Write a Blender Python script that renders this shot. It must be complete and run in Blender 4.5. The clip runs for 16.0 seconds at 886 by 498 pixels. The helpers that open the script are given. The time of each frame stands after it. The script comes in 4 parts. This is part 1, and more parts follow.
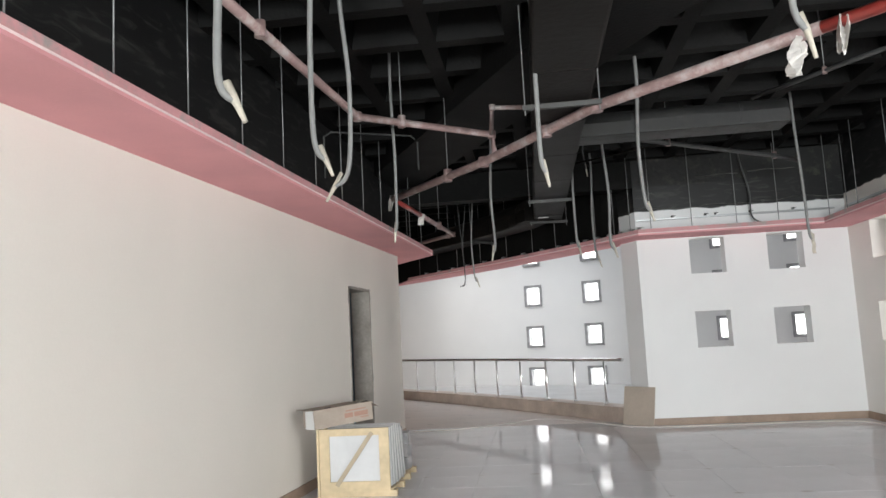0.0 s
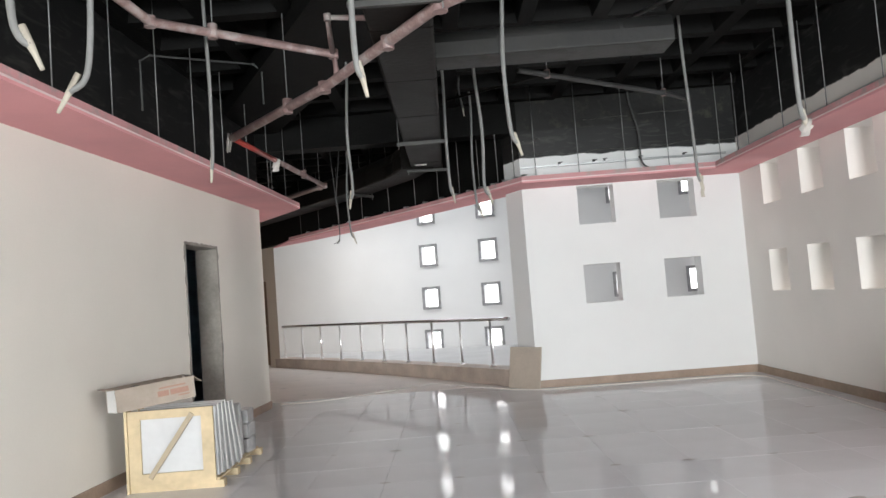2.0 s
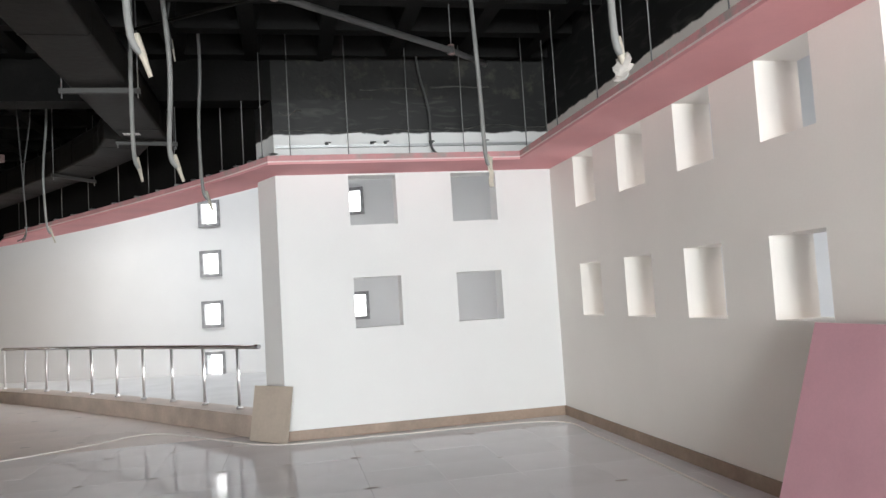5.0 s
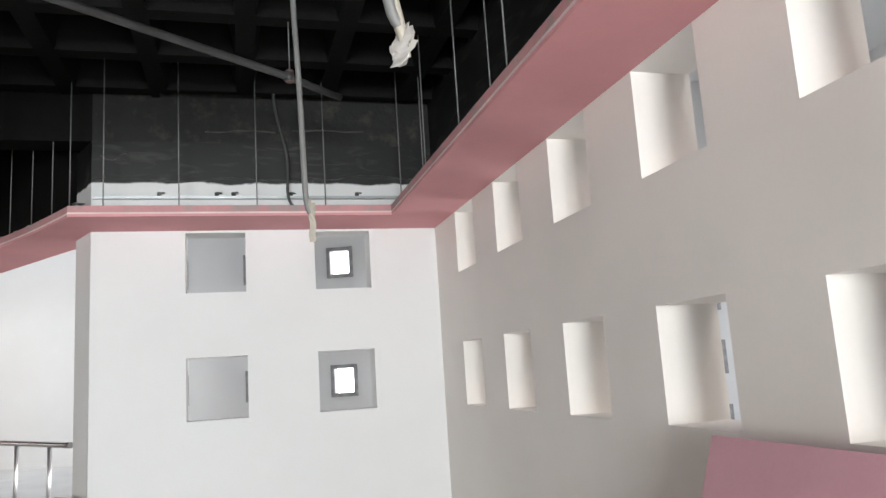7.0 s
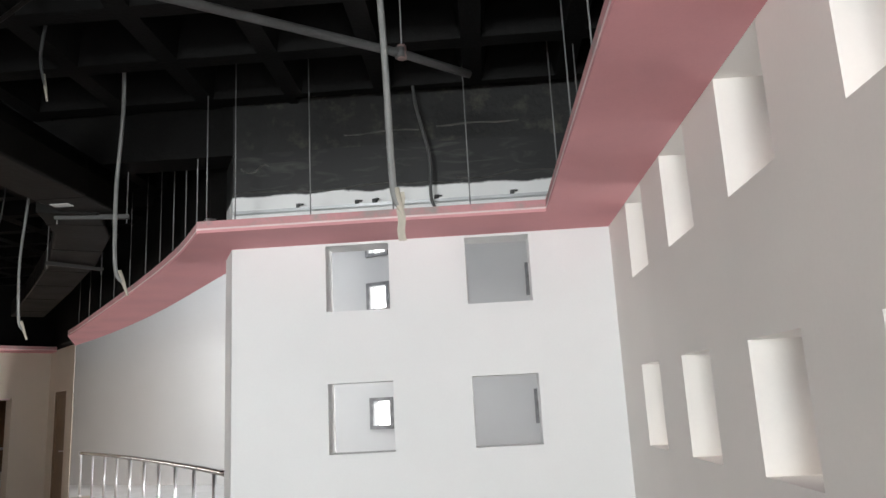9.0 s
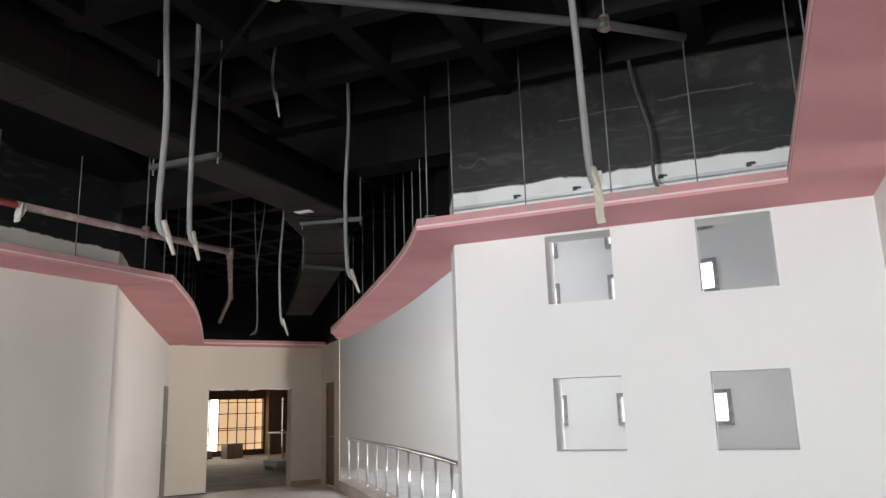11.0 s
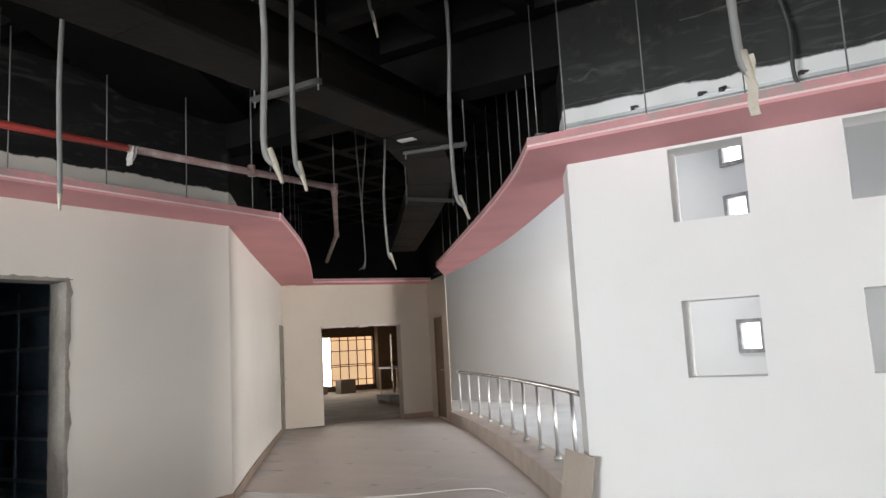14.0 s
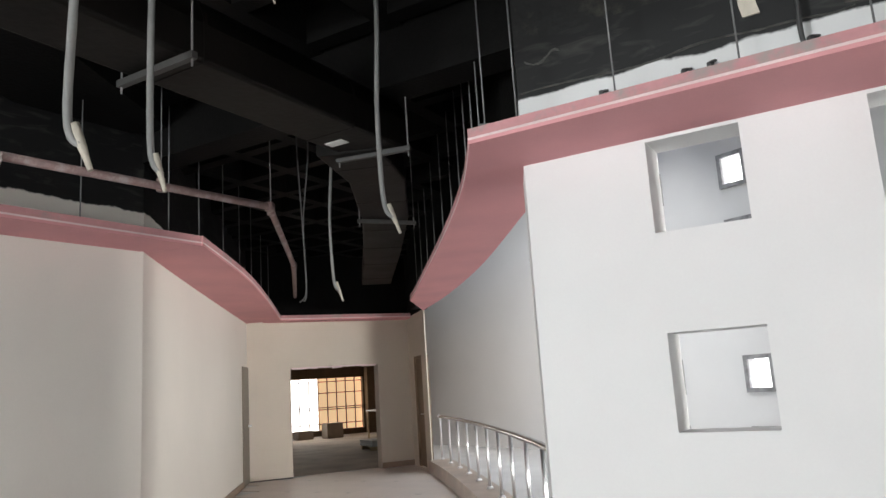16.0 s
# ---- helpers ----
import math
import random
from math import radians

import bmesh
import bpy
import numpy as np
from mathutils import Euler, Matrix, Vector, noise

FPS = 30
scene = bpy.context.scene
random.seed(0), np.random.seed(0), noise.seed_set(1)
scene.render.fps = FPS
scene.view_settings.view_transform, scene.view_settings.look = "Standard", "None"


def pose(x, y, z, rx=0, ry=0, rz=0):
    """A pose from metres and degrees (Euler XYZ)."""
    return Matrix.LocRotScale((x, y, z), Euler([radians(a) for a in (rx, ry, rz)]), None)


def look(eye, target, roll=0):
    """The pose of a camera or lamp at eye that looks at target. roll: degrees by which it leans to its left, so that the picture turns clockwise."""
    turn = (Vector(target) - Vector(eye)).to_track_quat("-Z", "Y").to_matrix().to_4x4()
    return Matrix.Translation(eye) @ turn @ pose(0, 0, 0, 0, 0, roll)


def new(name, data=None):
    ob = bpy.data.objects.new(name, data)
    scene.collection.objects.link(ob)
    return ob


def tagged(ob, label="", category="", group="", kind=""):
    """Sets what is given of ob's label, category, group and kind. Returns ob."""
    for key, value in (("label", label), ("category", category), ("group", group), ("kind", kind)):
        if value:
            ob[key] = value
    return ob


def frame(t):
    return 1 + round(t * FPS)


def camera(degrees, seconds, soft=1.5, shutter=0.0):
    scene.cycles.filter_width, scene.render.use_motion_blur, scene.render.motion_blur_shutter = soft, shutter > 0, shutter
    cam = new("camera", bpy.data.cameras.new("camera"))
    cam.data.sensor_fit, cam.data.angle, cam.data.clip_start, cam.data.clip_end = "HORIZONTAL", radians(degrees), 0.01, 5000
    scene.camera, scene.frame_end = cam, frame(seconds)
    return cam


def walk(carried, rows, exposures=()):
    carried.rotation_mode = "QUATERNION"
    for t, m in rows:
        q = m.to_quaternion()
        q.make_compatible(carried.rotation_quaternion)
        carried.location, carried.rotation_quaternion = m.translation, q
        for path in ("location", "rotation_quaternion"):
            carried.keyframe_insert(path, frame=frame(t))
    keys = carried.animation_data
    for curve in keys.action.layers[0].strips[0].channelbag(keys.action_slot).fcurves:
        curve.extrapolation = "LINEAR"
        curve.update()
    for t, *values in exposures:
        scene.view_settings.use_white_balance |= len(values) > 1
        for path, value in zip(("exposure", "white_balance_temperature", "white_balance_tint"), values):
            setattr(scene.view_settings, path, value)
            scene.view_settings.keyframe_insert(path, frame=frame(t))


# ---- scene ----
cam = camera(61.9, 16.0)
PATH = [
    (0, (0.296, 0.847, 1.521), (0.066, 2.82, 1.755), -3.0),
    (0.5, (0.338, 0.983, 1.492), (0.188, 2.97, 1.662), -4.0),
    (1, (0.513, 1.255, 1.475), (0.451, 3.248, 1.63), -4.5),
    (1.5, (0.63, 1.64, 1.439), (0.621, 3.635, 1.581), -4.1),
    (2, (0.819, 2.03, 1.421), (0.812, 4.026, 1.545), -4.4),
    (2.5, (0.973, 2.425, 1.423), (0.916, 4.421, 1.534), -4.4),
    (3, (1.196, 2.861, 1.423), (1.118, 4.858, 1.506), -4.0),
    (3.5, (1.363, 3.283, 1.426), (1.353, 5.282, 1.504), -3.9),
    (4, (1.571, 3.727, 1.435), (1.605, 5.724, 1.537), -3.5),
    (4.5, (1.787, 4.12, 1.41), (1.999, 6.104, 1.542), -4.0),
    (5, (2.066, 4.501, 1.422), (2.48, 6.454, 1.553), -3.5),
    (5.2, (2.158, 4.655, 1.402), (2.653, 6.586, 1.564), -3.3),
    (7.3, (3.363, 5.82, 1.483), (3.89, 7.72, 1.813), -3.7),
    (7.5, (3.418, 5.934, 1.491), (3.853, 7.856, 1.832), -3.7),
    (8, (3.646, 6.18, 1.486), (3.859, 8.134, 1.858), -4.2),
    (8.5, (3.81, 6.415, 1.506), (3.809, 8.377, 1.892), -3.3),
    (9, (4.025, 6.662, 1.503), (3.935, 8.618, 1.91), -3.0),
    (9.5, (4.193, 6.829, 1.507), (3.863, 8.753, 1.939), -2.1),
    (10, (4.241, 6.878, 1.502), (3.757, 8.768, 1.942), -1.7),
    (10.2, (4.245, 6.882, 1.5), (3.703, 8.755, 1.943), -1.7),
    (12.5, (4.102, 7.007, 1.504), (3.156, 8.731, 1.87), -2.2),
    (13, (4.05, 7.035, 1.492), (3.083, 8.749, 1.851), -2.4),
    (13.5, (4.042, 7.014, 1.48), (3.058, 8.726, 1.796), -2.4),
    (14, (3.996, 7.121, 1.461), (3.0, 8.835, 1.723), -3.1),
    (14.5, (3.985, 7.407, 1.469), (2.969, 9.113, 1.706), -3.5),
    (15, (3.912, 7.739, 1.456), (2.873, 9.429, 1.711), -3.4),
    (15.5, (3.852, 8.027, 1.47), (2.835, 9.72, 1.781), -4.0),
    (16, (3.837, 8.363, 1.483), (2.842, 10.06, 1.847), -3.7),
]
walk(cam, [(t, look(eye, target, roll)) for t, eye, target, roll in PATH], exposures=[(0.0, 0.02), (2.0, 0.19), (4.0, 0.30), (7.5, 0.17), (10.0, 0.12), (13.0, 0.22), (16.0, 0.18)])

# ---- light ----
world = bpy.data.worlds.new("world")
scene.world = world
world.use_nodes = True
wn = world.node_tree.nodes
sky = wn.new("ShaderNodeTexSky")
sky.sky_type = "NISHITA"
sky.sun_disc = False
sky.sun_elevation, sky.sun_rotation = radians(52), radians(150)
sky.dust_density = 3.0
wn["Background"].inputs["Strength"].default_value = 0.15
world.node_tree.links.new(sky.outputs[0], wn["Background"].inputs["Color"])

sun = new("sun", bpy.data.lights.new("sun", "SUN"))
sun.data.energy, sun.data.angle, sun.data.color = 0.5, radians(12), (1.0, 0.95, 0.87)
sun.matrix_world = look((0, 0, 30), (9.5, 16.5, 0))


def area(name, eye, target, sx, sy, watts, color):
    d = bpy.data.lights.new(name, "AREA")
    d.shape, d.size, d.size_y, d.energy, d.color = "RECTANGLE", sx, sy, watts, color
    ob = new(name, d)
    ob.matrix_world = look(eye, target)
    return ob


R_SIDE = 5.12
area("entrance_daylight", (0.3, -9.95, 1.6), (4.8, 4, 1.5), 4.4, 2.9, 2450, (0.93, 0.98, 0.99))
# added fill in an unseen side opening, for the left wall and passage
area("side_fill", (R_SIDE + 0.1, 2.9, 1.5), (-4.6, 7.5, 1.4), 3.2, 2.4, 215, (0.965, 0.985, 0.985))
# two fills below invented roof openings, to brighten the void and its walls
area("void_roof_fill", (-1.7, 19.7, 6.45), (-2.6, 17.9, 0), 5.0, 3.6, 260, (0.965, 0.985, 0.985))
area("side_roof_fill", (9.0, 8.0, 6.45), (9.0, 8.0, 0), 5.0, 10.0, 35, (0.97, 0.985, 0.98))
# added low fill, hidden behind the screen wall, to brighten the passage wall
area("void_low_fill", (14.95, 14.0, 1.75), (-4.5, 16.0, 1.4), 3.6, 2.6, 255, (1.0, 0.975, 0.93)).data.spread = radians(70)
area("far_room_daylight", (-13.0, 28.2, 1.4), (-8, 23, 1.2), 3.2, 1.6, 40, (1.0, 0.88, 0.72))

# ---- materials ----


def mat(name, color, rough=0.6, metal=0.0, grain=20.0, vary=0.08, bump=0.1, stain=1.3, stain_amount=0.1, coat=0.0, each=0.0):
    """A surface with two scales of colour change, a fine relief, and a small change from piece to piece."""
    m = bpy.data.materials.new(name)
    m.use_nodes = True
    n, l = m.node_tree.nodes, m.node_tree.links
    b = n["Principled BSDF"]
    b.inputs["Roughness"].default_value, b.inputs["Metallic"].default_value = rough, metal
    b.inputs["Coat Weight"].default_value = coat
    co = n.new("ShaderNodeTexCoord")
    fine, wide = n.new("ShaderNodeTexNoise"), n.new("ShaderNodeTexNoise")
    for t, s, d in ((fine, grain, 6), (wide, stain, 4)):
        t.inputs["Scale"].default_value, t.inputs["Detail"].default_value = s, d
        l.new(co.outputs["Object"], t.inputs["Vector"])
    v1 = n.new("ShaderNodeMapRange")
    v1.inputs["To Min"].default_value, v1.inputs["To Max"].default_value = 1 - vary, 1 + vary
    l.new(fine.outputs["Fac"], v1.inputs["Value"])
    v2 = n.new("ShaderNodeMapRange")
    v2.inputs["From Min"].default_value, v2.inputs["From Max"].default_value = 0.3, 0.7
    v2.inputs["To Min"].default_value, v2.inputs["To Max"].default_value = 1 - stain_amount, 1 + stain_amount * 0.5
    l.new(wide.outputs["Fac"], v2.inputs["Value"])
    mul = n.new("ShaderNodeMath")
    mul.operation = "MULTIPLY"
    l.new(v1.outputs[0], mul.inputs[0])
    l.new(v2.outputs[0], mul.inputs[1])
    last = mul
    if each:
        info = n.new("ShaderNodeObjectInfo")
        v3 = n.new("ShaderNodeMapRange")
        v3.inputs["To Min"].default_value, v3.inputs["To Max"].default_value = 1 - each, 1 + each
        l.new(info.outputs["Random"], v3.inputs["Value"])
        last = n.new("ShaderNodeMath")
        last.operation = "MULTIPLY"
        l.new(mul.outputs[0], last.inputs[0])
        l.new(v3.outputs[0], last.inputs[1])
    hsv = n.new("ShaderNodeHueSaturation")
    hsv.inputs["Color"].default_value = (*color, 1)
    l.new(last.outputs[0], hsv.inputs["Value"])
    l.new(hsv.outputs[0], b.inputs["Base Color"])
    r = n.new("ShaderNodeMapRange")
    r.inputs["To Min"].default_value, r.inputs["To Max"].default_value = max(0.02, rough * 0.8), min(1.0, rough * 1.2)
    l.new(wide.outputs["Fac"], r.inputs["Value"])
    l.new(r.outputs[0], b.inputs["Roughness"])
    if bump:
        bp = n.new("ShaderNodeBump")
        bp.inputs["Strength"].default_value, bp.inputs["Distance"].default_value = bump, 0.01
        l.new(fine.outputs["Fac"], bp.inputs["Height"])
        l.new(bp.outputs[0], b.inputs["Normal"])
    return m


def overlay(m, color, rough, lo, hi, scale=4.0, axis=2, edge=None, ragged=0.12):
    """A second coat over m where a noise passes lo..hi or, with edge given, above that height with a ragged line."""
    n, l = m.node_tree.nodes, m.node_tree.links
    b = n["Principled BSDF"]
    co = n.new("ShaderNodeTexCoord")
    t = n.new("ShaderNodeTexNoise")
    t.inputs["Scale"].default_value, t.inputs["Detail"].default_value, t.inputs["Roughness"].default_value = scale, 8, 0.65
    l.new(co.outputs["Object"], t.inputs["Vector"])
    mask = n.new("ShaderNodeMapRange")
    if edge is None:
        l.new(t.outputs["Fac"], mask.inputs["Value"])
        mask.inputs["From Min"].default_value, mask.inputs["From Max"].default_value = lo, hi
    else:
        sep, add = n.new("ShaderNodeSeparateXYZ"), n.new("ShaderNodeMath")
        l.new(co.outputs["Object"], sep.inputs[0])
        add.operation = "MULTIPLY_ADD"
        add.inputs[1].default_value = ragged
        l.new(t.outputs["Fac"], add.inputs[0])
        l.new(sep.outputs[axis], add.inputs[2])
        l.new(add.outputs[0], mask.inputs["Value"])
        mask.inputs["From Min"].default_value, mask.inputs["From Max"].default_value = edge + ragged * 0.5, edge + ragged * 0.5 + 0.015
    old = b.inputs["Base Color"].links[0].from_socket
    mix = n.new("ShaderNodeMix")
    mix.data_type = "RGBA"
    l.new(mask.outputs[0], mix.inputs["Factor"])
    l.new(old, mix.inputs["A"])
    mix.inputs["B"].default_value = (*color, 1)
    if edge is not None:
        mp, sm, ramp = n.new("ShaderNodeMapping"), n.new("ShaderNodeTexNoise"), n.new("ShaderNodeMapRange")
        mp.inputs["Scale"].default_value = (1.2, 1.2, 5.0)
        sm.inputs["Scale"].default_value, sm.inputs["Detail"].default_value, sm.inputs["Distortion"].default_value = 2.2, 9, 1.2
        ramp.inputs["From Min"].default_value, ramp.inputs["From Max"].default_value = 0.53, 0.74
        tint = n.new("ShaderNodeMix")
        tint.data_type = "RGBA"
        tint.inputs["A"].default_value, tint.inputs["B"].default_value = (*color, 1), (0.045, 0.044, 0.04, 1)
        l.new(co.outputs["Object"], mp.inputs["Vector"])
        l.new(mp.outputs[0], sm.inputs["Vector"])
        l.new(sm.outputs["Fac"], ramp.inputs["Value"])
        l.new(ramp.outputs[0], tint.inputs["Factor"])
        l.new(tint.outputs["Result"], mix.inputs["B"])
    l.new(mix.outputs["Result"], b.inputs["Base Color"])
    oldr = b.inputs["Roughness"].links[0].from_socket
    mixr = n.new("ShaderNodeMix")
    l.new(mask.outputs[0], mixr.inputs["Factor"])
    l.new(oldr, mixr.inputs["A"])
    mixr.inputs["B"].default_value = rough
    l.new(mixr.outputs["Result"], b.inputs["Roughness"])
    return m


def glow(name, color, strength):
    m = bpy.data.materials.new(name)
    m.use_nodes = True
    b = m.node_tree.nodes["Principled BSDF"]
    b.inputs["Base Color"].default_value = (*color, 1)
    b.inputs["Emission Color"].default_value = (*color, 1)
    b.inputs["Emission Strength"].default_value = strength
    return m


BLACK = (0.0044, 0.0044, 0.0045)
M_wall = overlay(mat("wall paint", (0.75, 0.714, 0.655), 0.75, grain=60, vary=0.025, bump=0.06, stain=0.6, stain_amount=0.06), BLACK, 0.6, 0, 1, scale=2.5, edge=3.22, ragged=0.16)
M_screen = overlay(mat("white wall paint", (0.80, 0.805, 0.80), 0.7, grain=60, vary=0.02, bump=0.05, stain=0.7, stain_amount=0.05), BLACK, 0.55, 0, 1, scale=3.0, edge=3.29, ragged=0.10)
# warmer copy of the screen wall's white: bounced light put into the colour
M_side_warm = overlay(mat("wall paint with bounce tint", (0.86, 0.825, 0.78), 0.7, grain=60, vary=0.02, bump=0.05, stain=0.7, stain_amount=0.06), BLACK, 0.55, 0, 1, scale=3.0, edge=3.36, ragged=0.10)
M_outer = mat("outer wall paint", (0.77, 0.775, 0.78), 0.8, grain=50, vary=0.02, bump=0.05, stain=0.5, stain_amount=0.05)
# cream, darkened so that the passage end's shade sits in the colour
M_hall_shaded = mat("shade-darkened cream wall paint", (0.64, 0.575, 0.495), 0.75, grain=60, vary=0.03, bump=0.06, stain=0.6, stain_amount=0.07)
M_black = overlay(mat("black ceiling paint", (0.0077, 0.0074, 0.0071), 0.62, grain=35, vary=0.3, bump=0.35, stain=1.8, stain_amount=0.4), (0.018, 0.017, 0.016), 0.8, 0.6, 0.8, scale=1.7)
M_duct = mat("black painted duct", (0.0085, 0.0073, 0.0064), 0.5, grain=18, vary=0.2, bump=0.25, stain=2.0, stain_amount=0.3)
M_bracket = mat("dusty black bracket", (0.045, 0.044, 0.042), 0.6, grain=40, vary=0.25, bump=0.1)
for m in (M_black, M_duct):
    m.node_tree.nodes["Principled BSDF"].inputs["Specular IOR Level"].default_value = 0.09
M_beam = overlay(mat("rough black painted concrete", (0.013, 0.013, 0.0125), 0.7, grain=14, vary=0.4, bump=1.0, stain=2.2, stain_amount=0.5), (0.06, 0.057, 0.046), 0.8, 0.54, 0.72, scale=5.5)
M_branch = overlay(mat("dusty black duct board", (0.014, 0.014, 0.0138), 0.55, grain=18, vary=0.25, bump=0.3, stain=2.0, stain_amount=0.3), (0.03, 0.029, 0.026), 0.8, 0.5, 0.75, scale=3)
M_pink = mat("pink gypsum board", (0.73, 0.345, 0.36), 0.8, grain=70, vary=0.04, bump=0.04, stain=1.1, stain_amount=0.12)
M_dust = overlay(mat("dusty pink board", (0.60, 0.30, 0.31), 0.9, grain=30, vary=0.1, bump=0.2, stain=2.0, stain_amount=0.2), (0.35, 0.32, 0.30), 0.9, 0.5, 0.68, scale=5)
M_tile = overlay(mat("polished grey tile", (0.74, 0.75, 0.77), 0.07, grain=90, vary=0.05, bump=0.0, stain=1.4, stain_amount=0.08, each=0.025), (0.66, 0.625, 0.59), 0.40, 0.50, 0.75, scale=0.45)
M_dusty = overlay(mat("dust covered tile", (0.67, 0.615, 0.575), 0.5, grain=40, vary=0.08, bump=0.05, stain=1.0, stain_amount=0.12, each=0.025), (0.70, 0.635, 0.585), 0.7, 0.45, 0.7, scale=0.8)
M_tile.node_tree.nodes["Principled BSDF"].inputs["Specular IOR Level"].default_value = 0.1
M_grout = mat("grey grout", (0.60, 0.605, 0.61), 0.8, grain=80, vary=0.1)
M_stone = mat("brown stone skirting", (0.34, 0.25, 0.19), 0.5, grain=35, vary=0.2, bump=0.1, stain=3, stain_amount=0.25)
M_curb = mat("beige stone cladding", (0.45, 0.375, 0.32), 0.45, grain=30, vary=0.15, bump=0.05, stain=2.5, stain_amount=0.25)
M_slab = mat("beige stone slab", (0.50, 0.43, 0.36), 0.5, grain=25, vary=0.1, bump=0.05, stain=2.5, stain_amount=0.12)
M_frame = mat("grey window frame", (0.33, 0.33, 0.34), 0.5, grain=120, vary=0.3, bump=0.3, stain=12, stain_amount=0.4)
M_chrome = mat("chrome", (0.80, 0.80, 0.81), 0.36, 1.0, vary=0.02, bump=0.0)
M_rail = mat("polished steel rail", (0.48, 0.48, 0.49), 0.16, 1.0, vary=0.05, bump=0.0)
M_zinc = mat("galvanised steel", (0.55, 0.56, 0.57), 0.35, 0.9, grain=30, vary=0.15, bump=0.05)
M_rod = mat("dusty hanger rod", (0.24, 0.24, 0.24), 0.5, 0.4, grain=40, vary=0.2, bump=0.1)
M_cond = mat("grey plastic conduit", (0.21, 0.21, 0.205), 0.55, grain=60, vary=0.12, bump=0.1, stain=4, stain_amount=0.15)
M_conddark = mat("black painted conduit", (0.075, 0.075, 0.075), 0.55, grain=60, vary=0.2, bump=0.1, stain=4, stain_amount=0.3)
M_tape = mat("white tape", (0.46, 0.42, 0.35), 0.7, grain=50, vary=0.15, bump=0.4, stain=9, stain_amount=0.2)
M_pipe = overlay(mat("wrapped red pipe", (0.27, 0.178, 0.168), 0.55, grain=40, vary=0.25, bump=0.3, stain=6, stain_amount=0.3), (0.36, 0.315, 0.30), 0.6, 0.48, 0.66, scale=6)
M_red = mat("red pipe paint", (0.36, 0.05, 0.04), 0.35, grain=40, vary=0.1, bump=0.05)
M_film = mat("dusty plastic film", (0.58, 0.55, 0.52), 0.4, grain=25, vary=0.2, bump=0.6, stain=9, stain_amount=0.2)
M_pine = mat("pale pine wood", (0.62, 0.50, 0.32), 0.65, grain=18, vary=0.15, bump=0.15, stain=5, stain_amount=0.2)
M_pack = mat("white packing sheet", (0.60, 0.61, 0.62), 0.6, grain=20, vary=0.05, bump=0.1, stain=3, stain_amount=0.08)
M_card = mat("brown cardboard", (0.36, 0.305, 0.255), 0.8, grain=40, vary=0.1, bump=0.1, stain=4, stain_amount=0.15)
M_print = mat("faded red print", (0.36, 0.21, 0.165), 0.8, grain=60, vary=0.15)
M_ink = mat("dark print", (0.06, 0.055, 0.05), 0.8, grain=60, vary=0.15)
M_greytile = mat("grey ceramic tile", (0.46, 0.465, 0.47), 0.4, grain=30, vary=0.1, bump=0.1, stain=4, stain_amount=0.15, each=0.1)
M_wrap = mat("shrink wrapped tile packs", (0.42, 0.42, 0.42), 0.3, grain=15, vary=0.25, bump=0.6, stain=6, stain_amount=0.3)
M_foam = mat("white foam sheet", (0.66, 0.66, 0.65), 0.7, grain=30, vary=0.06, bump=0.1)
M_concrete = mat("raw concrete", (0.31, 0.285, 0.255), 0.85, grain=25, vary=0.25, bump=0.5, stain=3, stain_amount=0.3)
# bluish base colour raised to make up for light the side room lacks
M_lifted = mat("lightened blockwork", (0.22, 0.31, 0.39), 0.85, grain=15, vary=0.3, bump=0.4, stain=2, stain_amount=0.3)
M_brown = mat("brown door wood", (0.22, 0.15, 0.09), 0.55, grain=20, vary=0.15, bump=0.1, stain=3, stain_amount=0.2)
M_cable = mat("white cable", (0.70, 0.67, 0.63), 0.5, grain=30, vary=0.05, bump=0.0)
M_mark = mat("dark scuff", (0.38, 0.365, 0.355), 0.7, grain=60, vary=0.3)
M_label = mat("white duct label", (0.7, 0.7, 0.68), 0.5, vary=0.03)
M_dirt = mat("dusty screed", (0.46, 0.385, 0.32), 0.8, grain=14, vary=0.15, bump=0.3, stain=1.2, stain_amount=0.3)
M_board = mat("mauve gypsum board", (0.70, 0.40, 0.46), 0.8, grain=70, vary=0.05, bump=0.04, stain=1.5, stain_amount=0.12)
M_bead = mat("white board edge", (0.82, 0.66, 0.66), 0.7, grain=40, vary=0.15, bump=0.1, stain=3, stain_amount=0.15)
M_ground = mat("pale ground", (0.40, 0.36, 0.30), 0.9, grain=3, vary=0.2, bump=0.3, stain=0.2, stain_amount=0.2)
M_day = glow("daylight backdrop", (1.0, 1.0, 1.0), 2.6)
# emission takes the place of sunlight on the tarpaulin
M_tarp_glow = glow("self-glowing tarpaulin backdrop", (1.0, 0.66, 0.38), 0.62)

# ---- builders ----


def part(name, bm, material, parent=None, label=""):
    me = bpy.data.meshes.new(name)
    bm.normal_update()
    bm.to_mesh(me)
    bm.free()
    me.materials.append(material)
    ob = new(name, me)
    if parent:
        ob.parent = parent
    if label:
        ob["label"] = label
    return ob


def child(name, me, parent, m):
    ob = new(name, me)
    ob.parent, ob.matrix_basis = parent, m
    return ob


def thing(name, at, label, category, group=""):
    ob = new(name)
    ob.empty_display_size = 0.1
    ob.location = at
    return tagged(ob, label, category, group)


